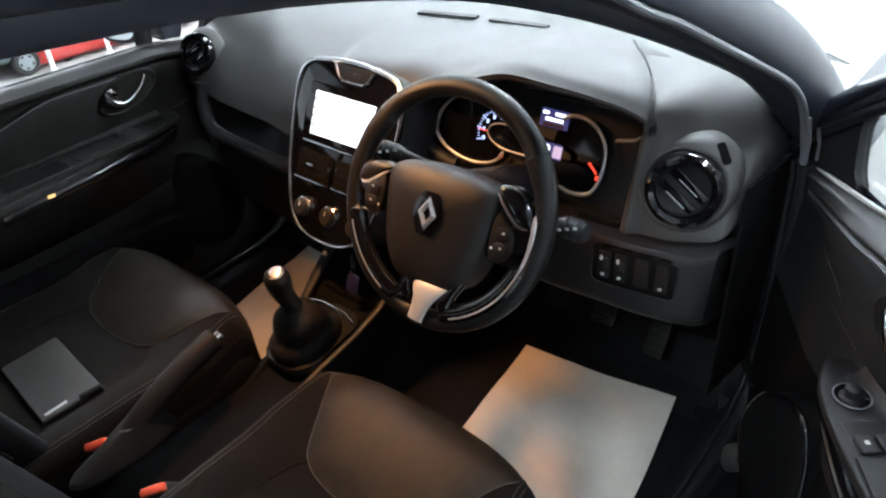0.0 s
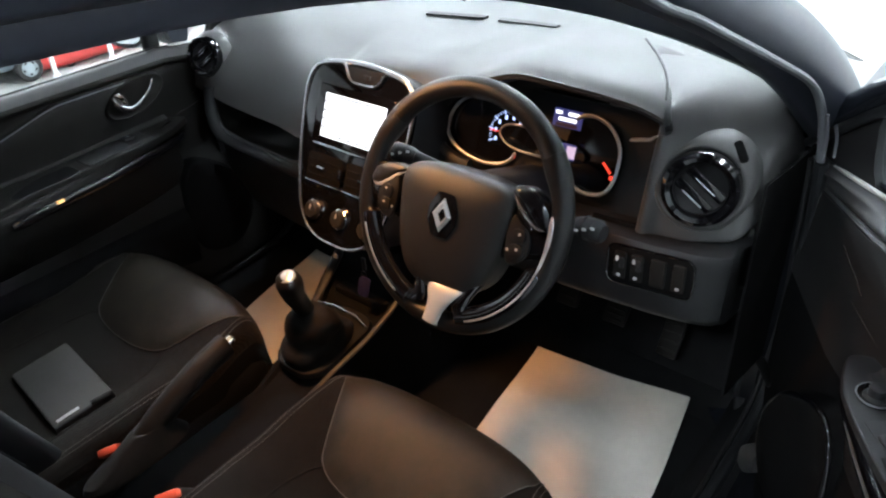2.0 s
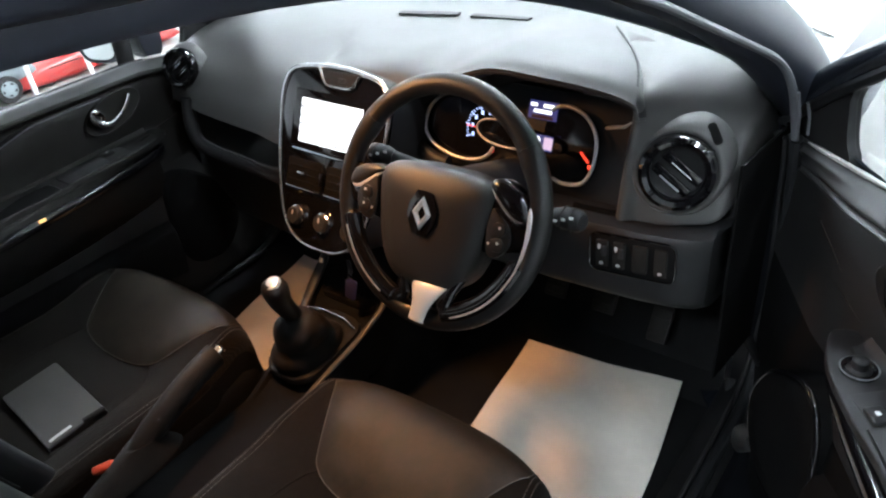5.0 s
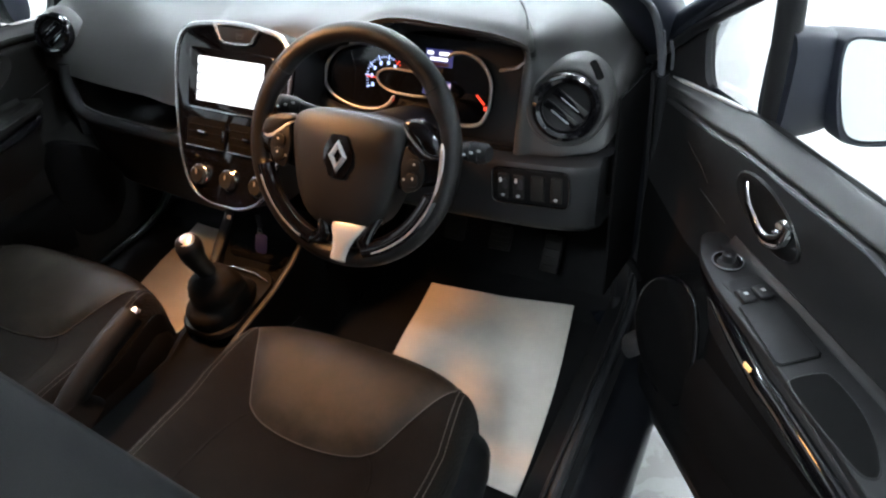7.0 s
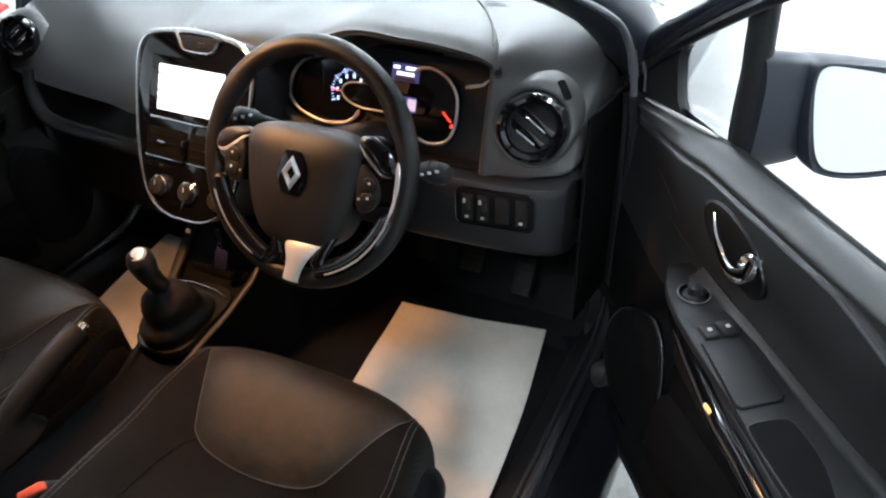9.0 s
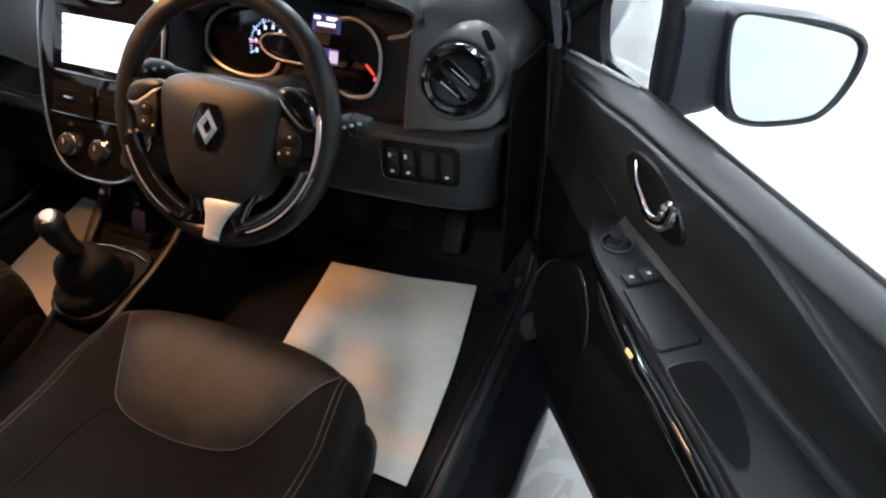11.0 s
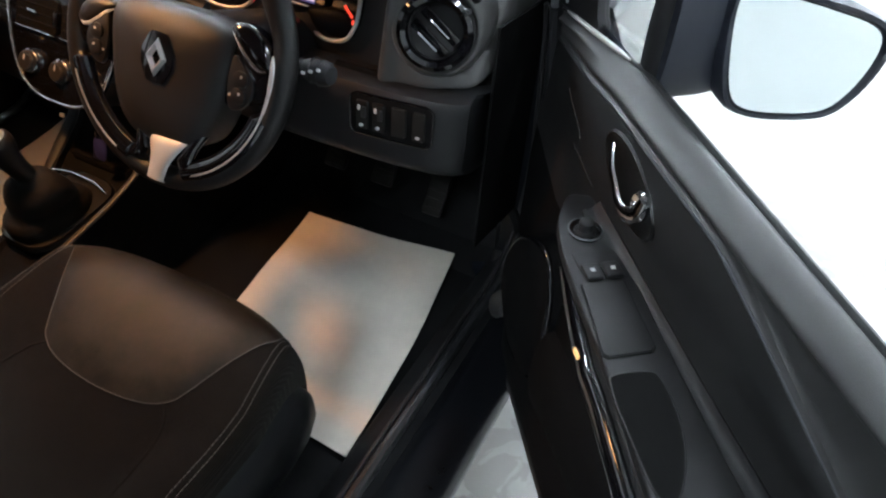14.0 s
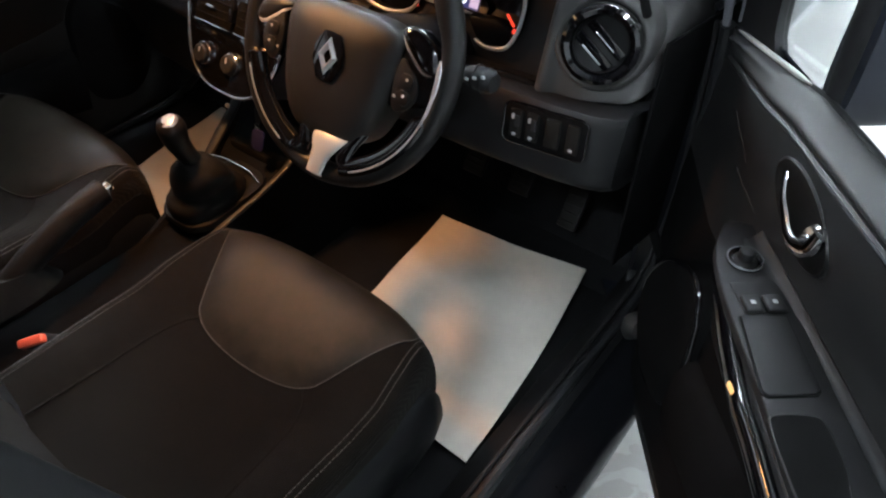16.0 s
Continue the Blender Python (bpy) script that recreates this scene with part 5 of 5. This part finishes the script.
# ---- front doors ----
def door(name, m, hand, label, mu=0.0, mz=0.0):
    """Local: x from the hinge to the latch, y outwards (hand 1) or mirrored (hand -1), z up from the ground."""
    e = thing(name, m, label, "car door", "front doors")

    def put(nm, bm, mt, parent=None, lb="", sharp=45):
        if hand < 0:
            bm.transform(Matrix.Diagonal((1, -1, 1, 1)))
        return part(nm, bm, mt, parent or e, lb, sharp=sharp)

    # inner card: (z, y) profile swept along x
    def card(u):
        f = min(1, max(0, (u - 0.02) / 0.25))
        d = -0.046 * max(0, 1 - u / 0.32)
        c = 0.845 + d - 0.265 * max(0, u - 0.60)
        def y(v, n):
            return -v * f - n * (1 - f)
        return [(0.876 + d, -0.006), (0.884 + d, -0.010), (0.887 + d, -0.018), (0.881 + d, -0.030), (0.871 + d, y(0.041, 0.016)), (0.863 + d, y(0.047, 0.014)), (0.857 + d, y(0.046, 0.012)), (0.852 + d, y(0.037, 0.010)), (c + 0.005, y(0.036, 0.010)), (c, y(0.046, 0.010)), (0.800 + 0.5 * (c - 0.845), y(0.049, 0.010)), (0.745, y(0.043, 0.010)),
                (0.70, y(0.047, 0.010)), (0.64, y(0.060, 0.012)), (0.56, -0.072 * f - 0.015), (0.46, -0.082 * f - 0.015), (0.36, -0.094 * f - 0.015 - 0.06 * max(0, u - 0.34)), (0.30, -0.096 * f - 0.015 - 0.06 * max(0, u - 0.34)), (0.280, -0.05), (0.285, 0.0)]

    us = list(np.linspace(-0.01, 0.25, 8)) + list(np.linspace(0.32, 1.02, 14))
    full = [[(u, q[1], q[0]) for q in spline(card(u), 3)] for u in us]
    # Passenger card takes darker materials: the weaker light is put into colour.
    top = 28 if hand > 0 else 14
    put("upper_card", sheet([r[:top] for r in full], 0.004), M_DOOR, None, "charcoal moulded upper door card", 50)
    put("inner_card", sheet([r[top - 1:40] for r in full], 0.004), M_CARD if hand > 0 else M_GRIP, None, "dark moulded middle of the door card, deepened for shade", 50)
    # Driver's lower card is black for the shade low in the doorway.
    put("lower_card", sheet([r[39:] for r in full], 0.004), M_BLACK_SHADE if hand > 0 else M_GRIP, None, "lower door card, blackened for shade", 50)
    # Pale tube in place of the specular highlight on the card's crease.
    put("crease_glint", tube([(u, -0.0468, 0.845 - 0.046 * max(0, 1 - u / 0.32) - 0.265 * max(0, u - 0.60)) for u in np.linspace(0.40, 1.0, 20)], [0.0004] + [0.0014] * 18 + [0.0008], 8), M_STRIPE, None, "pale line painted for the highlight along the card crease")
    put("belt_seal", tube([(u, -0.0105, 0.884 - 0.046 * max(0, 1 - u / 0.32)) for u in np.linspace(0.02, 1.03, 20)], 0.0062, 8), M_MATT, None, "black window seal")
    put("belt_bright_strip", tube([(u, -0.016, 0.8905 - 0.046 * max(0, 1 - u / 0.32)) for u in np.linspace(0.075, 0.285, 8)], [0.0015] + [0.0036] * 6 + [0.0015], 8), M_SPOKE, None, "bright strip by the quarter light")
    put("outer_skin", sheet([[(u, y, z) for z, y in ((0.876, 0.0), (0.84, 0.024), (0.70, 0.070), (0.55, 0.095), (0.40, 0.085), (0.29, 0.06), (0.27, 0.03), (0.272, -0.02))] for u in np.linspace(-0.02, 1.06, 8)], 0.004), M_PAINT, None, "dark painted outer skin")
    put("front_edge", sheet([[(-0.012 + 0.012 * k, y, z) for y in (-0.018, 0.02, 0.06)] for k, z in ((0, 0.88), (0, 0.7), (0, 0.5), (0, 0.29))], 0.004), M_PAINT)
    put("rear_edge", sheet([[(1.03, y, z) for y in (-0.08, -0.02, 0.06)] for z in (0.88, 0.7, 0.5, 0.285)], 0.004), M_PAINT)
    put("bottom_edge", sheet([[(u, -0.098, 0.29), (u, -0.03, 0.275), (u, 0.04, 0.272)] for u in (0.0, 0.3, 0.7, 1.03)], 0.004), M_PAINT)
    put("bottom_seal", tube([(u, -0.104 + 0.3 * max(0, 0.2 - u) - 0.06 * max(0, u - 0.34), 0.288 + 0.5 * max(0, 0.10 - u)) for u in np.linspace(0.02, 1.0, 20)], 0.010, 8), M_RUBBER, None, "rubber lower seal")
    # armrest: plan outline from its nose, with a lip
    def arm_in(u):
        s = min(1, max(0, (u - 0.322) / 0.28))
        return -0.058 - 0.088 * s ** 0.62 - 0.14 * max(0, u - 0.62) if u > 0.322 else -0.058
    az = 0.0 if hand > 0 else 0.022
    rows = []
    for u in list(np.linspace(0.362, 0.43, 6)) + list(np.linspace(0.46, 0.98, 16)):
        yi = arm_in(u)
        zt = 0.712 + az - 0.014 * min(1, max(0, (u - 0.36) / 0.3))
        rows.append([(u, q[1], q[0]) for q in spline([(zt + 0.012, -0.052), (zt + 0.002, -0.062), (zt, (yi - 0.062) / 2), (zt - 0.001, yi + 0.012), (zt - 0.008, yi + 0.002), (zt - 0.028, yi), (zt - 0.055, yi + 0.006), (zt - 0.12, yi * 0.55 - 0.035), (zt - 0.19, -0.075)], 3)])
    # Passenger armrest, switch plate and dish are darkened for shade too.
    put("armrest", sheet(rows, 0.004), M_TRIM if hand > 0 else M_GRIP, None, "moulded armrest", 60)
    nose = [(0.330, -0.064), (0.345, -0.078)] + [(u, arm_in(u) - 0.0005) for u in np.linspace(0.37, 0.80, 22)]
    gl = [(u, y - 0.001, 0.668 + az) for u, y in nose]
    strip = put("gloss_strip", tube(gl, [0.004] + [0.013 if hand > 0 else 0.0085] * (len(gl) - 2) + [0.006], 12, flat=1.5), M_GLOSS, None, "gloss black strip along the armrest")
    lu = 0.568 if hand > 0 else 0.695
    put("courtesy_lamp", rbox(0.016, 0.003, 0.007, (lu, arm_in(lu) - (0.0135 if hand > 0 else 0.009), 0.676 + az), 0.001), M_AMBER, strip, "small amber lamp")
    zt = 0.697 + az
    sw = put("switch_plate", plate([(q[0], q[1]) for q in spline([(0.323, -0.070), (0.332, -0.048), (0.352, -0.039), (0.40, -0.043), (0.50, -0.055), (0.60, -0.064), (0.75, -0.072), (0.96, -0.080), (0.97, -0.14), (0.95, arm_in(0.95) + 0.004), (0.80, arm_in(0.80) + 0.004), (0.70, arm_in(0.70) + 0.004), (0.602, -0.143), (0.53, -0.138), (0.45, -0.130), (0.385, -0.116), (0.345, -0.096), (0.327, -0.083)], 4, closed=True)], 0.012, 0.003, pose(0, 0, zt)), M_PLATE if hand > 0 else M_GRIP, None, "matt charcoal switch plate")
    if hand > 0:
        put("mirror_knob_ring", lathe([(0.015, 0.0), (0.0225, 0.0), (0.0225, 0.003), (0.0205, 0.0055), (0.0175, 0.0045), (0.015, 0.002)], 32, pose(0.401, -0.085, zt + 0.011)), M_GLOSS, sw, "dark ring")
    if hand > 0:
        put("mirror_knob", lathe([(0.0, 0.018), (0.0075, 0.018), (0.0098, 0.016), (0.0102, 0.005), (0.0145, 0.002), (0.0145, 0.0)], 24, pose(0.401, -0.085, zt + 0.012)), M_PLATE, sw, "mirror adjusting knob")
        # Pale tube painted on for the reflection round the ring.
        put("ring_glint", tube([(0.401 + 0.0218 * math.cos(a), -0.085 + 0.0218 * math.sin(a), zt + 0.0155) for a in np.linspace(0, 2 * math.pi, 32, endpoint=False)], 0.0011, 6, closed=True), M_STRIPE, sw, "pale line painted for the reflection on the ring")
    put("switch_well", rbox(0.050, 0.058, 0.003, (0.464, -0.089, zt + 0.0114), 0.001), M_MATT, sw)
    for k in (0, 1) if hand > 0 else (1,):
        b = put("window_switch", rbox(0.026, 0.022, 0.007, (0.478, -0.106 + 0.026 * k, zt + 0.016), 0.003), M_MATT, sw, "window switch")
        put("switch_mark", rbox(0.0055, 0.0055, 0.0008, (0.478, -0.106 + 0.026 * k, zt + 0.0197), 0), M_PALE, b)
    quad = [(0.494, -0.125), (0.497, -0.073), (0.598, -0.080), (0.604, -0.086), (0.604, -0.136), (0.598, -0.141)]
    put("cover_gap", plate([(q[0] + (0.0022 if q[0] > 0.55 else -0.001), q[1] + (0.0016 if q[1] > -0.1 else -0.0016)) for q in quad], 0.002, 0, pose(0, 0, zt + 0.0108)), M_BLACK_SHADE, sw, "dark joint round the cover")
    put("cover_panel", plate(quad, 0.004, 0.0012, pose(0, 0, zt + 0.0108)), M_PLATE, sw, "blank cover panel")
    # Flat black plate: the cup's inner shade is painted, not hollowed out.
    cup = [(0.628, -0.138), (0.630, -0.102), (0.642, -0.093), (0.690, -0.096), (0.735, -0.112), (0.768, -0.134), (0.772, -0.148), (0.755, -0.155), (0.690, -0.153), (0.640, -0.148)]
    put("cup_shade", plate([(q[0], q[1]) for q in spline(cup, 4, closed=True)], 0.002, 0, pose(0, 0, 0.7085 + az)), M_BLACK_SHADE, None, "pull cup, its inner shade painted black")
    put("cup_rim", tube([(q[0], q[1], 0.7085 + az) for q in spline(cup, 4, closed=True)], 0.0022, 8, closed=True), M_PLATE)
    # release handle in its oval dish
    hz = 0.0 if hand > 0 else 0.015
    def oval(steps, cu=0.418, cz=0.794, lean=-0.22):
        return loft_caps([[(cu + rx * math.cos(a), y, cz + hz + rz * math.sin(a) + lean * rx * math.cos(a)) for a in np.linspace(0, 2 * math.pi, 32, endpoint=False)] for rx, rz, y in steps])
    dish = put("handle_dish", oval(((0.078, 0.041, -0.040), (0.077, 0.040, -0.0530), (0.074, 0.0375, -0.0552), (0.070, 0.034, -0.0535))), M_LEATHER if hand > 0 else M_GRIP, None, "black handle dish")
    # Shallow black floor; the shade behind the handle is in its colour.
    put("dish_shade", oval(((0.071, 0.035, -0.048), (0.070, 0.034, -0.0528))), M_BLACK_SHADE, dish, "black floor standing for shade behind the handle")
    hp = spline([(0.371, -0.060, 0.822 + hz), (0.379, -0.062, 0.811 + hz), (0.391, -0.064, 0.798 + hz), (0.407, -0.064, 0.786 + hz), (0.424, -0.066, 0.777 + hz), (0.442, -0.067, 0.774 + hz), (0.457, -0.067, 0.779 + hz), (0.469, -0.066, 0.791 + hz), (0.473, -0.064, 0.812 + hz)], 5)
    put("door_handle", tube(hp, [(1.0 if hand > 0 else 0.72) * v for v in [0.0046 + 0.0056 * min(1, i / 24) ** 1.6 - 0.0040 * max(0, (i - 31) / 9) for i in range(len(hp))]], 14, flat=0.45, up=(0, 1, 0)), M_CHROME, dish, "chrome release handle")
    put("handle_palm", oval(((0.017, 0.021, -0.050), (0.018, 0.022, -0.058), (0.015, 0.019, -0.061), (0.006, 0.010, -0.058)), 0.459, 0.792, 0.3), M_CHROME, dish, "chrome handle palm")
    # pressed line down the card ahead of the handle
    for line in (((0.205, -0.052, 0.802), (0.230, -0.054, 0.791), (0.258, -0.056, 0.782), (0.280, -0.057, 0.769)), ((0.262, -0.056, 0.748), (0.30, -0.057, 0.741), (0.341, -0.057, 0.733))):
        put("card_line", tube(line, [0.0004] + [0.0009] * (len(line) - 2) + [0.0004], 6), M_CARD, None, "pressed line in the card")
    # door pocket pod with speaker
    rim = [(q[0], q[1]) for q in spline([(0.290, 0.604), (0.335, 0.624), (0.365, 0.616), (0.386, 0.580), (0.396, 0.520), (0.397, 0.460), (0.389, 0.408), (0.366, 0.374), (0.322, 0.358), (0.270, 0.362), (0.228, 0.398), (0.207, 0.445), (0.213, 0.505), (0.245, 0.565)], 3, closed=True)]
    pod = [[(0.300 + (q[0] - 0.300) * k, y, 0.495 + (q[1] - 0.495) * k) for q in rim] for k, y in ((1.0, -0.066), (1.0, -0.100), (0.985, -0.1065), (0.95, -0.110), (0.6, -0.113), (0.2, -0.113))]
    put("speaker_pod", loft_caps(pod), M_BLACK_SHADE, None, "rounded speaker pod", 40)
    if hand > 0:
        put("pod_rim", tube([(0.300 + (q[0] - 0.300) * 0.99, -0.1045, 0.495 + (q[1] - 0.495) * 0.99) for q in rim], 0.0045, 8, closed=True), M_GLOSS, None, "gloss edge of the speaker pod")
    put("lower_pocket", sheet([[(u, y, z) for y, z in ((-0.085, 0.52), (-0.105, 0.515), (-0.118, 0.49), (-0.12, 0.42), (-0.105, 0.33), (-0.08, 0.30))] for u in np.linspace(0.40, 0.95, 10)], 0.004), M_BLACK_SHADE, None, "moulded map pocket", 60)
    # window frame
    slant = spline([(-0.03, 0.0, 0.868), (0.05, 0.0, 0.927), (0.13, -0.002, 0.985), (0.29, -0.008, 1.085), (0.45, -0.018, 1.170), (0.60, -0.03, 1.235), (0.78, -0.042, 1.285), (0.94, -0.05, 1.305), (1.02, -0.05, 1.29), (1.05, -0.042, 1.22), (1.05, -0.02, 1.05), (1.045, 0.0, 0.88)], 5)
    put("window_frame", tube(slant, 0.026, 10, flat=0.85, up=(0, 1, 0)), M_PAINT, None, "dark painted window frame")
    put("frame_seal", tube([(q[0] + 0.012, q[1] - 0.012, q[2] - 0.018) for q in slant], 0.009, 8), M_RUBBER, None, "rubber glass run")
    put("division_bar", tube([(0.317, 0.006, 0.885), (0.314, 0.002, 0.97), (0.31, -0.004, 1.09)], 0.0215, 10, flat=0.8, up=(0, 1, 0)), M_MATT, None, "black division bar")
    q = put("quarter_light", sheet([[(0.09, 0.008, 0.868), (0.315, 0.008, 0.868)], [(0.09, 0.006, 0.95), (0.315, 0.0, 1.09)]], 0.004), M_GLASS, None, "small fixed quarter light")
    q.visible_shadow = False
    put("sail_panel", plate([(-0.02, 0.82), (0.172, 0.86), (0.166, 0.876), (0.157, 0.884), (0.149, 0.905), (0.141, 0.945), (0.144, 0.958), (0.152, 0.968), (0.10, 0.968), (0.03, 0.915), (-0.02, 0.87)], 0.022, 0.004, Matrix(((1, 0, 0, 0), (0, 0, 1, -0.008), (0, 1, 0, 0), (0, 0, 0, 1)))), M_MATT, None, "black sail panel")
    # door mirror
    LEAF = [(q[0], q[1]) for q in spline([(0.066, 0.925), (0.062, 0.980), (0.074, 0.999), (0.120, 0.991), (0.200, 0.969), (0.260, 0.949), (0.281, 0.928), (0.273, 0.895), (0.248, 0.863), (0.215, 0.847), (0.150, 0.851), (0.102, 0.861), (0.078, 0.880)], 4, closed=True)]

    def leaf(k, grow, u, tilt=1.0):
        """The mirror's outline shrunk by k round its middle and grown by a rim, u along the door."""
        out = []
        for yy, zz in LEAF:
            dy, dz = yy - 0.165, zz - 0.924
            r = math.hypot(dy, dz)
            w = grow * (1 + 0.7 * max(0.0, dy / r) ** 2)
            yy, zz = 0.165 + dy * k + w * dy / r, 0.924 + dz * k + w * dz / r
            out.append((u + mu + tilt * (0.04 * (0.160 - yy) - 0.16 * (zz - 0.92)), yy, zz + mz))
        return out

    mir = put("mirror_housing", loft_caps([leaf(0.35, 0, 0.258, 0.3), leaf(0.72, 0.004, 0.272, 0.5), leaf(0.92, 0.008, 0.298, 0.8), leaf(1.0, 0.011, 0.332), leaf(1.0, 0.012, 0.355), leaf(1.0, 0.009, 0.364), leaf(1.0, 0.004, 0.364), leaf(1.0, 0.002, 0.358)]), M_PILLAR, None, "dark painted door mirror housing", 60)
    put("mirror_arm", loft_caps([[(u + mu + ru * math.copysign(abs(math.cos(a)) ** 0.7, math.cos(a)), y, z + mz + rz * math.copysign(abs(math.sin(a)) ** 0.6, math.sin(a))) for a in np.linspace(0, 2 * math.pi, 20, endpoint=False)] for u, y, z, ru, rz in ((0.318, -0.004, 0.938, 0.030, 0.080), (0.318, 0.025, 0.935, 0.034, 0.080), (0.318, 0.06, 0.932, 0.034, 0.076), (0.318, 0.10, 0.928, 0.028, 0.066))]), M_PILLAR, mir, "black mirror arm")
    mg = [(p[0] - mu, p[1], p[2] - mz) for p in leaf(1.0, 0.0, 0.3610, 1.25)]
    bm = bmesh.new()
    f = bm.faces.new([bm.verts.new((p[0] + mu, p[1], p[2] + mz)) for p in mg])
    ex = bmesh.ops.extrude_face_region(bm, geom=[f])
    bmesh.ops.translate(bm, vec=(-0.003, 0, 0), verts=[v for v in ex["geom"] if isinstance(v, bmesh.types.BMVert)])
    put("mirror_glass", bm, M_MIRROR, mir, "silvered mirror glass", 30)
    put("hinge", join(tube([(-0.02, 0.0, 0.46), (-0.02, 0.0, 0.52)], 0.014, 10), rbox(0.07, 0.012, 0.045, (-0.05, 0.0, 0.49), 0.004)), M_BLACK_SHADE)
    if hand > 0:
        put("hinge_bracket", loft_caps([[(u, y0 + 0.5 * d * math.cos(a), z + 0.5 * h * math.sin(a)) for a in np.linspace(0, 2 * math.pi, 16, endpoint=False)] for u, y0, z, d, h in ((0.140, -0.080, 0.315, 0.030, 0.040), (0.160, -0.092, 0.330, 0.036, 0.060), (0.195, -0.100, 0.365, 0.036, 0.075), (0.222, -0.100, 0.385, 0.020, 0.050))]), M_DOOR, None, "grey hinge bracket cover", 60)
    put("check_strap", tube([(-0.03, -0.03, 0.44), (0.03, -0.035, 0.44), (0.10, -0.04, 0.44)], 0.010, 8, flat=0.6), M_BLACK_SHADE, None, "black door check strap")
    return e


m_d = Matrix(((0.645, 0.764, 0, 0.72), (-0.764, 0.645, 0, 0.47), (0, 0, 1, 0), (0, 0, 0, 1)))
door("open_car_door", m_d, 1, "open driver's door with charcoal card, chrome handle and mirror")
m_p = Matrix(((0, 1, 0, -0.695), (-1, 0, 0, 0.497), (0, 0, 1, -0.02), (0, 0, 0, 1)))
door("closed_car_door", m_p, -1, "closed passenger door with charcoal card and chrome handle", -0.075, 0.015)


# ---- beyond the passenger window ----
# Cars and posts are shrunk and set near to fit the camera's view.
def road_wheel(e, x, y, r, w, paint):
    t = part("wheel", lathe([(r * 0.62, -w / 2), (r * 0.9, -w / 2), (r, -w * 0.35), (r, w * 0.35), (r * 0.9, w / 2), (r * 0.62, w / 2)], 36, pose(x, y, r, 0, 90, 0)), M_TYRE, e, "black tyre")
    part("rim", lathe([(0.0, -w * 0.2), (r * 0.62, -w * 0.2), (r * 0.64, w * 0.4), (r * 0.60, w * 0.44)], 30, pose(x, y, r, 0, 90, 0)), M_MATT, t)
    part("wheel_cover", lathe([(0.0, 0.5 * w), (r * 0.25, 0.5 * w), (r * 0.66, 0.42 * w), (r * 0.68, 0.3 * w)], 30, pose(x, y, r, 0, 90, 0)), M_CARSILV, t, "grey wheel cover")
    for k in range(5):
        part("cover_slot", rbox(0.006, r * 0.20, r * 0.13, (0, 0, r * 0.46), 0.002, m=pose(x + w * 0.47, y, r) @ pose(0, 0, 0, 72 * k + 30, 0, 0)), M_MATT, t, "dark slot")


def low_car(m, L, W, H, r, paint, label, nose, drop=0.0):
    """A low car along y, shrunk to fit the camera's view of its side at local +x."""
    e = thing("shrunk_car", m, label, "display car", "display cars")
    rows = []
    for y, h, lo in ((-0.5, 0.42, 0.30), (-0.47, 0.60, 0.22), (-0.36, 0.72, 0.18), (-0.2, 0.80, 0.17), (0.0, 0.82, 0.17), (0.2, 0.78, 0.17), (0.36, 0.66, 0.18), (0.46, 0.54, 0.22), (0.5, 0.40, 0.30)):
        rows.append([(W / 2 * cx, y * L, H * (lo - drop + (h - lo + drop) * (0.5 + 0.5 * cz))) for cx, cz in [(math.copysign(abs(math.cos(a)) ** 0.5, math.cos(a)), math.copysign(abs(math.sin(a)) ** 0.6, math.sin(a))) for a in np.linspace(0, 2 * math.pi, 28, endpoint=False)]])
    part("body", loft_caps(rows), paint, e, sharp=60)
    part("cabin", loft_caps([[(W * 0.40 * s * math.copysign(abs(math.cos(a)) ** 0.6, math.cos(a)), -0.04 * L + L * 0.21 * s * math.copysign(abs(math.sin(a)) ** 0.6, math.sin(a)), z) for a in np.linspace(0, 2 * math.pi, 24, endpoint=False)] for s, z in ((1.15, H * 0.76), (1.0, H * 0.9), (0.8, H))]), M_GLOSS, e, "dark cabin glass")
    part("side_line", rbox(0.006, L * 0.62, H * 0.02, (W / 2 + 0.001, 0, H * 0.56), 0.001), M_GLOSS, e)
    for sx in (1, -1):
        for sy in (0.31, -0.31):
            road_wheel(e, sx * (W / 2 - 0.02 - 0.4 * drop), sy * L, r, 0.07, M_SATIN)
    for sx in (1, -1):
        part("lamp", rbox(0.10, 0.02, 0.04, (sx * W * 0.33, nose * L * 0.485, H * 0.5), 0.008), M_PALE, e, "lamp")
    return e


low_car(pose(-3.73, 0.64, 0), 1.00, 0.36, 0.40, 0.077, M_CARSILV, "silver car with five-spoke wheels, shrunk to fit the camera's view", 1)
low_car(pose(-3.73, 1.56, 0), 1.14, 0.36, 0.20, 0.035, M_CARRED, "glossy red car behind white posts, shrunk to fit the camera's view", -1, 0.13)


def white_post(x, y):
    e = thing("white_post", pose(x, y, 0), "slim white barrier post on the floor, shrunk to fit the camera's view", "post", "white posts")
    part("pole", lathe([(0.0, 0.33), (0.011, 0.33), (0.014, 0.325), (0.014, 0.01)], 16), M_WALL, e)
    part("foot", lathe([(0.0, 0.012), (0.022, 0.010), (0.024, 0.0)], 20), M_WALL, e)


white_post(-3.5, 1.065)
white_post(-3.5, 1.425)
